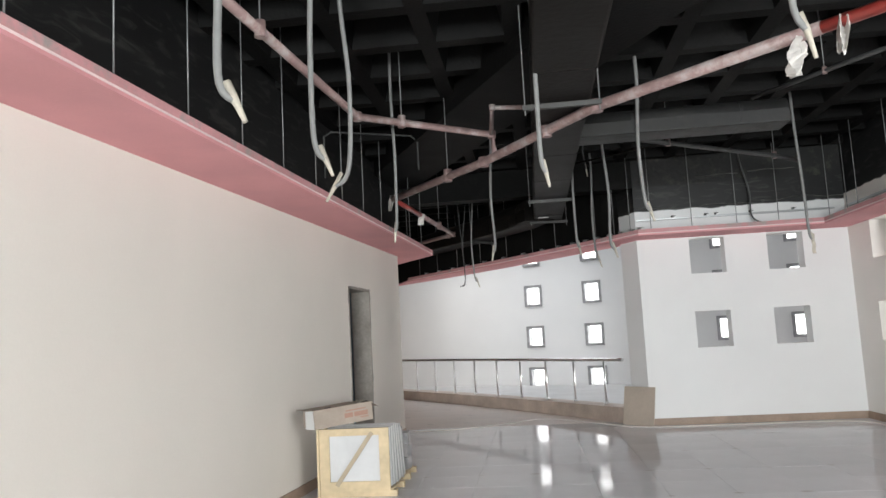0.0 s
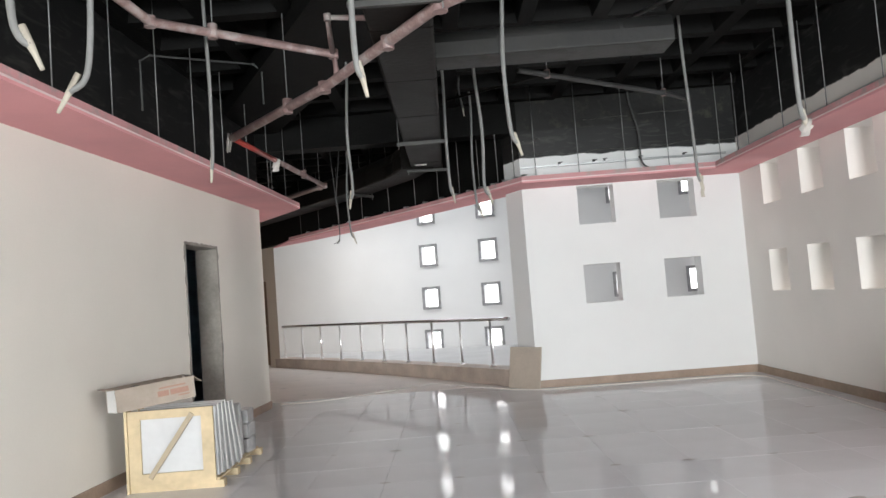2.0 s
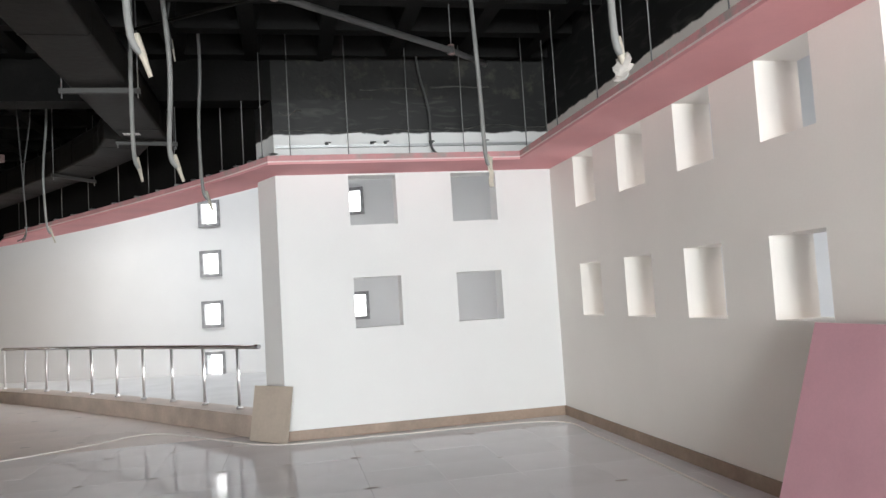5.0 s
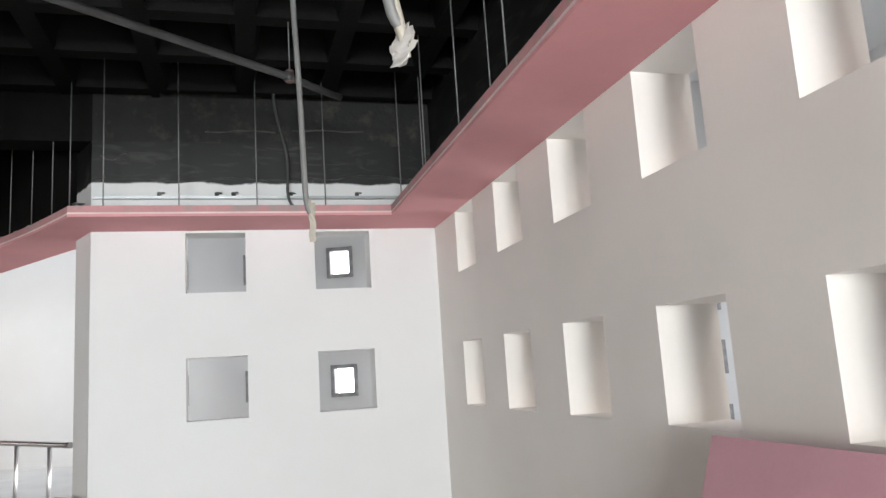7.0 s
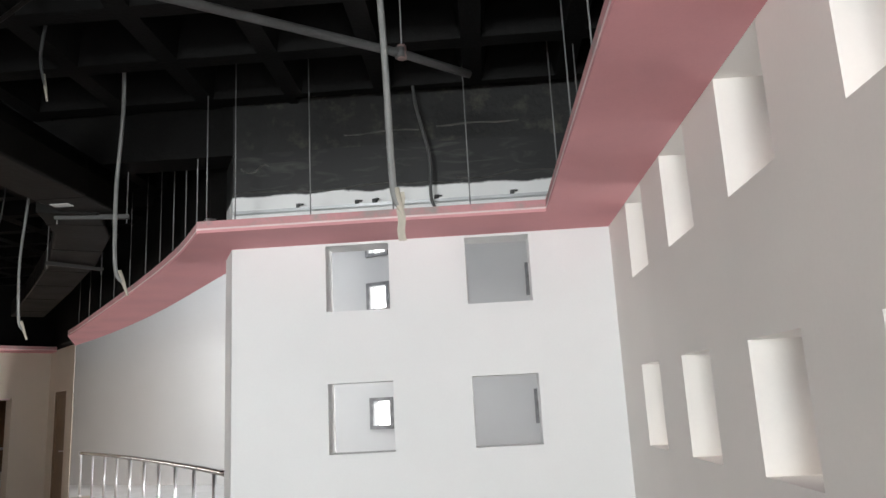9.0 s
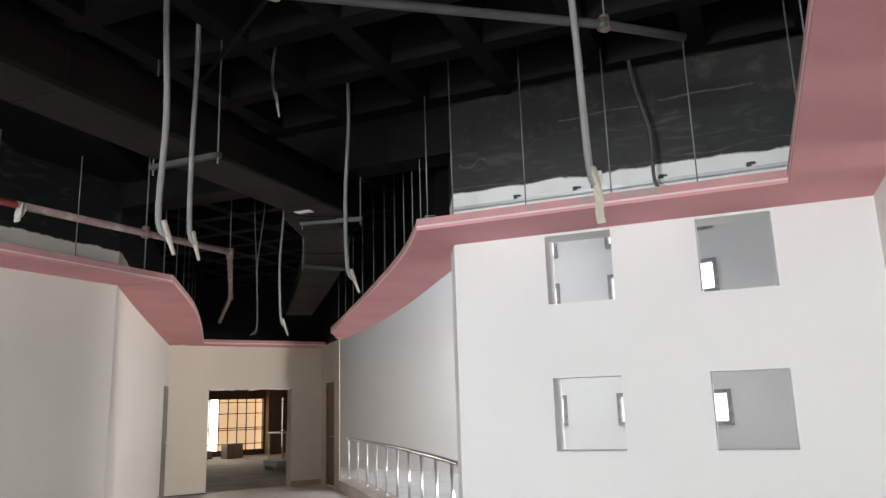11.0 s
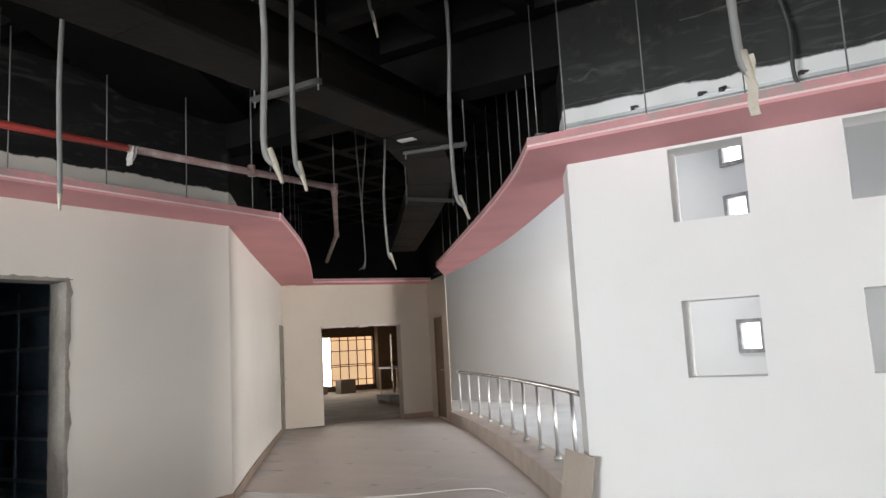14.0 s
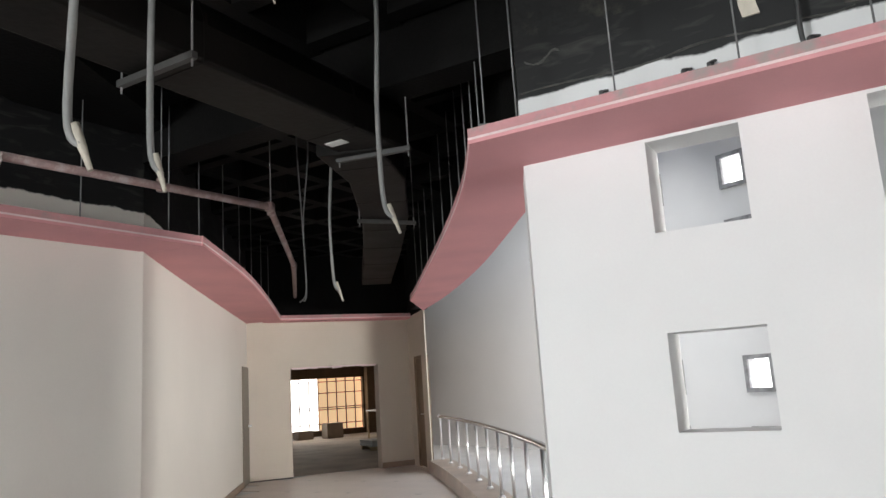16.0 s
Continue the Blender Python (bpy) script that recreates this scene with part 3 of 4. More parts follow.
board.matrix_basis = pose(4.56, 6.965, 0.0, 0, 0, -90) @ pose(0, 0, 0, -19, 0, 0)

cable = smooth_line([(-1.75, 12.9, 0), (-1.1, 13.0, 0), (-0.3, 13.5, 0), (0.4, 14.0, 0), (1.25, 13.1, 0), (1.9, 12.46, 0), (3.2, 12.38, 0), (4.8, 12.25, 0), (4.9, 11.2, 0), (4.85, 9.4, 0), (4.75, 7.9, 0)], 8)
tagged(part("cable", tube([p + Vector((0, 0, 0.009)) for p in cable], 0.008, 6), M_cable), "white cable lying loose across the tiled floor", "cable")

# crate of tiles: pine frame, white sheet, diagonal brace, leaning slabs and wrapped packs on a pallet
crate = thing("tile_crate", (-1.54, 8.15, 0), "pine framed crate of grey tiles on a pallet", "crate")
W, H = 0.70, 0.60
crate.rotation_euler = (0, 0, radians(0.5))
part("sheet", boxes(((0, 0.02, 0.36), (W - 0.02, 0.012, H - 0.04))), M_pack, crate, "white packing sheet")
for nm, c, s in (("upright", (-W / 2 + 0.05, 0, 0.36), (0.10, 0.022, H)), ("upright", (W / 2 - 0.05, 0, 0.36), (0.10, 0.022, H)), ("crossbar", (0, -0.001, 0.66 - 0.035), (W - 0.18, 0.02, 0.07)), ("crossbar", (0, -0.001, 0.06 + 0.045), (W - 0.18, 0.02, 0.09))):
    part(nm, boxes((c, s), bevel=0.003), M_pine, crate)
bm = boxes(((0, 0, 0), (0.042, 0.016, 0.62)), bevel=0.003)
bm.transform(Matrix.Translation((0, -0.016, 0.365)) @ pose(0, 0, 0, 0, 36, 0))
part("brace", bm, mat("weathered pine brace", (0.42, 0.35, 0.25), 0.7, grain=20, vary=0.15, bump=0.15), crate, "weathered diagonal brace")
part("side_frame", boxes(((-W / 2 - 0.013, 0.30, 0.34), (0.02, 0.09, 0.62)), ((-W / 2 - 0.013, 0.02, 0.335), (0.022, 0.09, 0.67)), bevel=0.003), M_pine, crate)
for i in range(4):
    part("skid", boxes(((0.02, 0.04 + i * 0.405, 0.03), (W + 0.08, 0.08, 0.06)), bevel=0.004), M_pine, crate)
for i in range(3):
    part("deck_board", boxes(((-0.26 + i * 0.28, 0.64, 0.069), (0.15, 1.26, 0.016)), bevel=0.003), M_pine, crate)
for i in range(5):
    lean = pose(0, 0, 0, 3 + i * 4.6, 0, random.uniform(-0.8, 0.8))
    bm = boxes(((0, 0, 0.29), (0.64, 0.074, 0.57 + 0.012 * (i % 3))), bevel=0.006)
    bm.transform(Matrix.Translation((0.04 + 0.006 * i, 0.085 + i * 0.128, 0.085)) @ lean)
    slabs = part("tile_slab", bm, M_greytile, crate)
    bm = boxes(((0, 0.047, 0.29), (0.652, 0.019, 0.575 + 0.012 * (i % 3))), bevel=0.002)
    bm.transform(Matrix.Translation((0.04 + 0.006 * i, 0.085 + i * 0.128, 0.085)) @ lean)
    part("spacer_sheet", bm, M_foam, slabs, "thin white spacer sheet")
bm = boxes(((0, 0, 0.24), (0.34, 0.10, 0.48)), bevel=0.006)
bm.transform(Matrix.Translation((0.17, 0.84, 0.082)) @ pose(0, 0, 0, 5, 0, 3))
part("tile_slab", bm, M_greytile, crate)
for i in range(3):
    for k in range(2):
        bm = boxes(((0, 0, 0.066), (0.31, 0.22, 0.13)), bevel=0.014)
        for v in bm.verts:
            v.co += Vector((random.uniform(-0.005, 0.005), random.uniform(-0.005, 0.005), 0))
        bm.transform(Matrix.Translation((0.22 - 0.32 * k, 1.06 + 0.02 * (i % 2), 0.079 + i * 0.134)) @ pose(0, 0, 0, 0, 0, random.uniform(-4, 4)))
        part("wrapped_pack", bm, M_wrap, crate, "wrapped pack of small grey tiles")

carton = thing("cardboard_box", (-1.695, 8.185, 0.712), "open brown cardboard box with red print, lying on the tile crate", "box")
carton.rotation_euler = (0, radians(-4.0), radians(40))
L, Wd, Hh = 0.63, 0.27, 0.175
for nm, c, s in (("side", (0, -Wd / 2, Hh / 2), (L, 0.006, Hh)), ("side", (0, Wd / 2, Hh / 2), (L, 0.006, Hh)), ("bottom", (0, 0, 0.004), (L, Wd - 0.008, 0.006)), ("lid", (-0.06, 0, Hh + 0.002), (L - 0.12, Wd, 0.006)), ("end", (-L / 2 + 0.004, 0, Hh / 2), (0.006, Wd - 0.01, Hh - 0.02))):
    part(nm, boxes((c, s), bevel=0.001), M_card, carton)
bm = boxes(((0, 0, 0), (0.10, Wd - 0.02, 0.005)))
bm.transform(Matrix.Translation((L / 2 + 0.035, 0, Hh - 0.03)) @ pose(0, 0, 0, 0, 38, 0))
part("flap", bm, M_card, carton, "torn open flap")
for x, w, z, h in ((0.05, 0.09, 0.46, 0.045), (0.185, 0.15, 0.46, 0.045), (0.13, 0.22, 0.72, 0.012), (0.22, 0.09, 0.24, 0.010)):
    part("print_bar", boxes(((x, -Wd / 2 - 0.005, Hh * z), (w, 0.002, h))), M_print, carton, "faded red print bar")
bm = boxes(((0, 0, 0), (0.005, Wd * 0.5, 0.18)), bevel=0.001)
bm.transform(Matrix.Translation((-L / 2 - 0.012, -0.055, Hh - 0.085)) @ pose(0, 0, 0, 0, 3, 12))
part("flap", bm, M_foam, carton, "white paper flap hanging down")
bm = boxes(((0, 0, 0), (0.09, Wd - 0.04, 0.005)))
bm.transform(Matrix.Translation((-L / 2 - 0.02, 0.02, Hh + 0.006)) @ pose(0, 0, 0, 0, 6, 0))
part("flap", bm, M_card, carton, "torn open flap")
for x, w, y in ((-0.15, 0.06, 0.03), (0.27, 0.05, 0.05)):
    part("tear", boxes(((x, -Wd / 2 + y, Hh + 0.0075), (w, 0.04, 0.003), 20)), M_ink, carton, "dark torn edge")

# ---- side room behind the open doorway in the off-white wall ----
wall("wall_store", pierced((-6.2, 12.6), (-6.2, 7.6), 0.2, 0, 4.4, []), M_lifted, "bare block wall, its colour lifted for missing light")
wall("wall_store_north", pierced((-2.15, 12.5), (-6.2, 12.5), -0.12, 0, 4.4, []), M_lifted, "bare block wall, its colour lifted for missing light")
wall("wall_store_south", pierced((-2.45, 7.6), (-6.2, 7.6), 0.2, 0, 4.4, []), M_lifted, "bare block wall, its colour lifted for missing light")
ang = math.degrees(math.atan(0.066))
jamb = boxes(((-0.125, 0.0, 1.11), (0.262, 0.03, 2.22)), bevel=0.006)
jamb.transform(pose(left_x(10.94), 10.932, 0, 0, 0, -ang))
tagged(part("trim_1", jamb, M_concrete), "rough concrete door jamb", "jamb", kind="structure")
jamb = boxes(((-0.125, 0.0, 1.11), (0.262, 0.03, 2.22)), bevel=0.006)
jamb.transform(pose(left_x(10.03), 10.028, 0, 0, 0, -ang))
tagged(part("trim_2", jamb, M_concrete), "rough concrete door jamb", "jamb", kind="structure")
jamb = boxes(((-0.125, 0.452, 2.2), (0.262, 0.92, 0.03)), bevel=0.006)
jamb.transform(pose(left_x(10.03), 10.028, 0, 0, 0, -ang))
tagged(part("trim_3", jamb, M_concrete), "rough concrete door head", "jamb", kind="structure")

bm = bmesh.new()
slope = Matrix.Translation((left_x(10.02), 10.02, 0)) @ pose(0, 0, 0, 0, 0, -ang)
for start, step, side, count in (((0.004, 0.0, 0.0), (0, 0, 0.055), (0, -1, 0), 41), ((0.004, 0.922, 0.0), (0, 0, 0.055), (0, 1, 0), 41), ((0.004, -0.03, 2.2), (0, 0.055, 0), (0, 0, 1), 19)):
    rims = []
    for k in range(count):
        w = random.uniform(0.004, 0.03) * (1.6 if random.random() < 0.15 else 1)
        p = Vector(start) + Vector(step) * k
        rims.append([bm.verts.new(slope @ q) for q in (p, p + Vector(side) * w, p + Vector(side) * w - Vector((0.01, 0, 0)))])
    for a, b in zip(rims, rims[1:]):
        bm.faces.new((a[0], a[1], b[1], b[0]))
        bm.faces.new((a[1], a[2], b[2], b[1]))
tagged(part("trim_4", bm, M_concrete), "broken plaster edge round the bare doorway", "jamb", kind="structure")

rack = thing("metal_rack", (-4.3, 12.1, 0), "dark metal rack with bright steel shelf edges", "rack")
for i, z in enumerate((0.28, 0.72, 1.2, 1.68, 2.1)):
    part("shelf", boxes(((0, 0, z), (2.8, 0.5, 0.03)), bevel=0.002), M_lifted, rack)
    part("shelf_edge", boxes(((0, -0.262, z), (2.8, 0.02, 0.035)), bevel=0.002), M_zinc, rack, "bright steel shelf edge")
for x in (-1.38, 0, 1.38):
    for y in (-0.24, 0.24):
        part("upright", boxes(((x, y, 1.15), (0.04, 0.02, 2.3)), bevel=0.002), M_lifted, rack)

# ---- passage: doors and the bright room beyond the wide doorway ----
d = (CORNER - E1).normalized()
door = thing("door_1", (E1.x + d.x * 0.85, E1.y + d.y * 0.85, 0), "closed brown wooden door in the short cream wall", "door")
door["kind"] = "structure"
door.rotation_euler = (0, 0, math.atan2(d.y, d.x))
part("leaf", boxes(((0, 0.06, 1.05), (0.70, 0.04, 2.02)), bevel=0.004), M_brown, door)
for x in (-0.375, 0.375):
    part("frame_post", boxes(((x, 0.07, 1.04), (0.05, 0.12, 2.06)), bevel=0.004), M_brown, door)
part("frame_head", boxes(((0, 0.07, 2.05), (0.70, 0.12, 0.05)), bevel=0.004), M_brown, door)
part("handle", tube([(0.28, 0.03, 1.0), (0.28, -0.02, 1.0), (0.19, -0.02, 1.0)], 0.009, 8), M_chrome, door)

hp = HALL_L[-3].lerp(HALL_L[-2], 0.6)
hd = (HALL_L[-1] - HALL_L[-4]).normalized()
door = thing("door_2", (hp.x, hp.y, 0), "closed grey door edge in the curved wall", "door")
door["kind"] = "structure"
door.rotation_euler = (0, 0, math.atan2(hd.y, hd.x))
part("leaf", boxes(((0.1, 0.004, 1.02), (0.72, 0.05, 2.04)), bevel=0.004), mat("grey door paint", (0.22, 0.19, 0.155), 0.5), door)
part("knob", tube([(0.33, -0.02, 1.0), (0.33, -0.08, 1.0)], 0.02, 8), M_chrome, door)


def beyond(u, v, z=0.0):
    """A place in the far room: u along the end wall, v behind it."""
    p = E0 + EDIR * u + ENRM * v
    return (p.x, p.y, z)


EANG = math.degrees(math.atan2(EDIR.y, EDIR.x))
FAR = 12.5
random.seed(11)
chips = [(beyond(0.88 + 0.098 * i, 0.05, 1.992 - random.uniform(0, 0.014)), (0.095, 0.07, random.uniform(0.02, 0.055)), EANG) for i in range(17)]
tagged(part("trim_11", boxes(*chips, bevel=0.004), M_bead), "broken pale plaster edge under the doorway head", "trim", kind="structure")
base = Matrix.Translation((*E0, 0)) @ pose(0, 0, 0, 0, 0, EANG)


def xy(u, v):
    return beyond(u, v)[:2]


far_plan = [xy(-2.0, 0.26), xy(3.3, 0.26), xy(8.2, FAR), xy(-2.0, FAR)]
tagged(part("floor_far", prism(far_plan, 0.0, 0.006), M_dirt), "dusty bare screed floor of the far room", "floor", kind="structure")
wall("wall_far", pierced(xy(-2.0, FAR), xy(8.2, FAR), 0.25, 0, 3.3, [(2.0 + 0.6, 2.0 + 6.25, 0.2, 2.02), (2.0 + 6.7, 2.0 + 7.0, 0.25, 2.05)]), M_brown, "dark brown bare wall with wide window openings")
wall("wall_far_west", pierced(xy(-2.0, 0.26), xy(-2.0, FAR), 0.2, 0, 3.3, []), M_brown, "dark brown bare wall")
wall("wall_far_east", pierced(xy(8.2, FAR), xy(3.35, 0.26), 0.2, 0, 3.3, []), M_brown, "dark brown bare wall")
wall("wall_far_south", pierced(xy(-2.0, 0.3), xy(-0.02, 0.3), -0.05, 0, 3.3, []), M_brown, "dark brown bare wall")
tagged(part("ceiling_far", prism(far_plan, 3.1, 3.2), M_black), "dark ceiling of the far room", "ceiling", kind="structure")
bm = boxes(((2.5, FAR + 1.6, 1.6), (16, 0.05, 4.4)))
bm.transform(base)
tagged(part("backdrop_far", bm, M_day), "bright daylight outside the far windows", "backdrop", kind="structure")
# tarpaulin sheet; it glows by itself instead of catching the sun
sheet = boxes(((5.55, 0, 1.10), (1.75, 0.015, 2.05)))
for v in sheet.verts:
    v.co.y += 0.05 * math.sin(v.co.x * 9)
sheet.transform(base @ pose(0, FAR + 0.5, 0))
tagged(part("tarpaulin", sheet, M_tarp_glow), "orange tarpaulin hung outside the far window, its sunlight made by a glow", "tarpaulin")
grid = thing("window_grille", beyond(3.9, FAR - 0.06), "dark steel grille across the far window", "grille")
grid.rotation_euler = (0, 0, radians(EANG))
for i in range(17):
    part("bar", boxes(((-3.1 + i * 0.34, 0, 1.1 if i > 8 else 0.5), (0.035, 0.03, 1.85 if i > 8 else 0.65))), M_ink, grid)
for z, c, w in ((0.42, 0, 6.6), (0.92, 1.2, 4.0), (0.99, 1.2, 4.0), (1.5, 1.5, 2.2), (1.9, 0, 6.4)):
    part("crossbar", boxes(((c, -0.02, z), (w, 0.03, 0.03))), M_ink, grid)
column = tagged(part("column", boxes(((0, 0, 1.55), (0.5, 0.35, 3.09)), bevel=0.01), M_brown), "dark brown column beside the far window", "column", kind="structure")
column.matrix_basis = Matrix.Translation(beyond(6.5, FAR - 0.35, 0.006)) @ pose(0, 0, 0, 0, 0, EANG)
for (u, v, w, dd, h, lab) in ((4.6, 10.9, 0.6, 0.4, 0.50, "brown cardboard box standing on the dusty floor"), (3.7, 11.3, 0.55, 0.4, 0.28, "low brown cardboard box on the dusty floor"), (3.0, 11.6, 0.5, 0.4, 0.22, "low brown cardboard box on the dusty floor")):
    b = tagged(part("cardboard_box", boxes(((0, 0, h / 2), (w, dd, h)), bevel=0.008), M_card), lab, "box")
    b.matrix_basis = Matrix.Translation(beyond(u, v, 0.006)) @ pose(0, 0, 0, 0, 0, EANG + 12)
bench = thing("work_bench", beyond(5.55, 8.4, 0.006), "white topped work bench with thin pine legs", "bench")
bench.rotation_euler = (0, 0, radians(EANG))
part("top", boxes(((0, 0, 0.86), (0.7, 1.4, 0.05)), bevel=0.004), M_pack, bench)
for x in (-0.3, 0.3):
    for y in (-0.62, 0.62):
        part("leg", boxes(((x, y, 0.42), (0.05, 0.05, 0.84)), bevel=0.003), M_pine, bench)
pal = thing("board_stack", beyond(3.95, 4.6, 0.006), "low stack of white boards on the dusty floor", "stack")
pal.rotation_euler = (0, 0, radians(EANG))
for i in range(3):
    part("board", boxes(((0.02 * (i % 2), 0, 0.12 + 0.05 * i), (0.5, 1.0, 0.045)), bevel=0.003), M_pack, pal)
for y in (-0.35, 0.35):
    part("skid", boxes(((0, y, 0.05), (0.5, 0.08, 0.10)), bevel=0.003), M_pine, pal)

# ---- ducts ----
def duct(name, pts, w, h, z, label, brackets=(), material=M_duct):
    """A rectangular duct with rounded edges along a line; z is its underside."""
    t = thing(name, (*pts[0], z), label, "duct")
    bm = bmesh.new()
    loops = []
    up, lo = min(w, h) * 0.5, min(w, h) * 0.06
    sec = [(a * (w / 2 - r) + r * math.cos(q), b * (h / 2 - r) + r * math.sin(q) + h / 2) for a, b, q0, r in ((1, 1, 0, up), (-1, 1, 1, up), (-1, -1, 2, lo), (1, -1, 3, lo)) for q in (math.pi / 2 * (q0 + k / 8) for k in range(9))]
    V = [Vector(p) for p in pts]
    for i, p in enumerate(V):
        d = (V[min(i + 1, len(V) - 1)] - V[max(i - 1, 0)]).normalized()
        s = Vector((d.y, -d.x))
        loops.append([bm.verts.new((p.x - V[0].x + s.x * a, p.y - V[0].y + s.y * a, b)) for a, b in sec])
    for a, b in zip(loops, loops[1:]):
        for k in range(len(sec)):
            bm.faces.new((a[k], a[(k + 1) % len(sec)], b[(k + 1) % len(sec)], b[k])).smooth = k < 17
    bm.faces.new(loops[0])
    bm.faces.new(loops[-1])
    bmesh.ops.recalc_face_normals(bm, faces=list(bm.faces))
    part("casing", bm, material, t)
    for a, b in zip(V, V[1:]):
        count = max(1, round((b - a).length / 1.25))
        for k in range(count):
            p, d = a.lerp(b, (k + 0.5) / count) - V[0], (b - a).normalized()
            sd = Vector((d.y, -d.x))
            fl = bmesh.new()
            two = [[fl.verts.new((p.x + sd.x * x * 1.015 + d.x * o, p.y + sd.y * x * 1.015 + d.y * o, (y - h / 2) * 1.015 + h / 2)) for x, y in sec] for o in (-0.014, 0.014)]
            for q in range(len(sec)):
                fl.faces.new((two[0][q], two[0][(q + 1) % len(sec)], two[1][(q + 1) % len(sec)], two[1][q]))
            fl.faces.new(two[0])
            fl.faces.new(two[1])
            bmesh.ops.recalc_face_normals(fl, faces=list(fl.faces))
            part("flange", fl, material, t)
    for bx, by, turn in brackets:
        q = Matrix.Translation((bx - V[0].x, by - V[0].y, -0.03)) @ pose(0, 0, 0, 0, 0, turn)
        bm = boxes(((0, 0, 0), (w + 0.16, 0.04, 0.04)), bevel=0.003)
        bm.transform(q)
        part("bracket", bm, M_bracket, t, "dusty steel bracket")
        for sgn in (-1, 1):
            bm = tube([(sgn * (w / 2 + 0.06), 0, -0.06), (sgn * (w / 2 + 0.06), 0, CEIL - z + 0.35)], 0.006, 6)
            bm.transform(q)
            part("rod", bm, M_rod, t)
    return t


duct("main_duct", [(0.62, -2.0), (0.62, 4.0), (0.63, 9.0), (0.64, 13.0)], 0.46, 0.46, 3.3, "black painted rectangular main air duct under the slab", [(0.63, 6.55, 0), (0.64, 10.85, 0), (0.65, 12.83, 12)])
duct("branch_duct", [(0.80, 8.32), (2.0, 8.32), (2.88, 8.32)], 0.36, 0.26, 3.41, "dusty black branch air duct with a blank end", [], M_branch)
duct("passage_duct", [(0.5, 12.7), (0.2, 13.5), (-0.6, 14.75), (-1.9, 16.5), (-3.6, 18.7)], 0.50, 0.40, 3.28, "black painted air duct curving into the passage", [(-0.58, 14.75, 55)])
tagged(part("duct_label", boxes(((0.56, 12.5, 3.296), (0.16, 0.09, 0.004))), M_label), "white paper label stuck under the main duct", "label")

# ---- pipes ----
def pipe(name, pts, r, material, label, clamps=()):
    t = thing(name, pts[0], label, "pipe")
    o = Vector(pts[0])
    part("run", tube([Vector(p) - o for p in pts], r, 10), material, t)
    for p in pts[1:-1]:
        q = Vector(p) - o
        part("fitting", tube([q + Vector((0, 0, -r * 1.15)), q + Vector((0, 0, r * 1.15))], r * 1.22, 10), material, t)
    for s in clamps:
        line = [Vector(p) - o for p in pts]
        q = along(line, s)
        part("hanger", tube([q + Vector((0, 0, r)), q + Vector((0, 0, CEIL - o.z + 0.35))], 0.005, 6), M_rod, t, "thin hanger rod")
        part("clamp", tube([q + Vector((0, 0, -r * 1.3)), q + Vector((0, 0, r * 1.9))], r * 1.12, 8), M_pipe, t, "wrapped pipe clamp")
    return t


PA, PB = (-1.30, 9.60, 3.21), (-0.10, 8.19, 3.25)
pipe("sprinkler_main", [PA, PB, (0.9, 6.62, 3.26), (2.15, 5.4, 3.26)], 0.042, M_pipe, "dusty film-wrapped red sprinkler main", [1.2, 3.0])
pipe("sprinkler_main", [(2.15, 5.4, 3.26), (3.2, 4.35, 3.26), (4.4, 3.2, 3.26)], 0.040, M_red, "glossy red sprinkler main", [1.0])
pipe("sprinkler_branch", [PA, (-1.18, 10.95, 3.22)], 0.030, M_red, "bare red painted sprinkler branch above the soffit", [])
pipe("sprinkler_branch", [(-1.18, 10.95, 3.22), (-0.98, 13.39, 3.25), (-3.0, 15.95, 3.24), (-5.2, 18.4, 3.24)], 0.034, M_pipe, "film-wrapped sprinkler branch turning into the passage", [1.3, 2.6])
pipe("sprinkler_branch", [(-1.45, 3.6, 3.52), (-1.14, 7.12, 3.50), (0.0, 8.16, 3.52), (0.02, 8.16, 3.30)], 0.034, M_pipe, "film-wrapped sprinkler branch above the soffit", [1.6, 4.0])
pipe("sprinkler_branch", [(0.0, 8.1, 3.52), (0.04, 7.65, 3.64), (0.33, 7.72, 3.64)], 0.024, M_pipe, "short sprinkler outlet with an elbow", [])
pipe("sprinkler_branch", [(1.72, 9.7, 3.72), (2.05, 9.9, 3.71), (3.62, 10.97, 3.68), (4.05, 11.33, 3.67)], 0.028, M_conddark, "dusty dark sprinkler branch with a capped end", [0.4, 2.3])
pipe("sprinkler_branch", [(2.05, 9.9, 3.71), (0.97, 10.6, 3.70)], 0.013, M_duct, "thin dark pipe under the slab", [])

pipe("thin_pipe", [(2.64, 8.43, 3.75), (3.53, 7.12, 3.75), (5.05, 4.9, 3.75)], 0.020, M_conddark, "thin dark pipe under the slab", [0.8, 2.4])
pipe("bent_conduit", [(-1.97, 8.98, 3.40), (-1.97, 8.98, 3.88), (-1.9, 9.04, 3.95), (-1.07, 9.74, 4.02), (-1.0, 9.8, 3.95), (-1.0, 9.8, 3.6)], 0.010, M_conddark, "thin bent conduit loop under the slab", [])


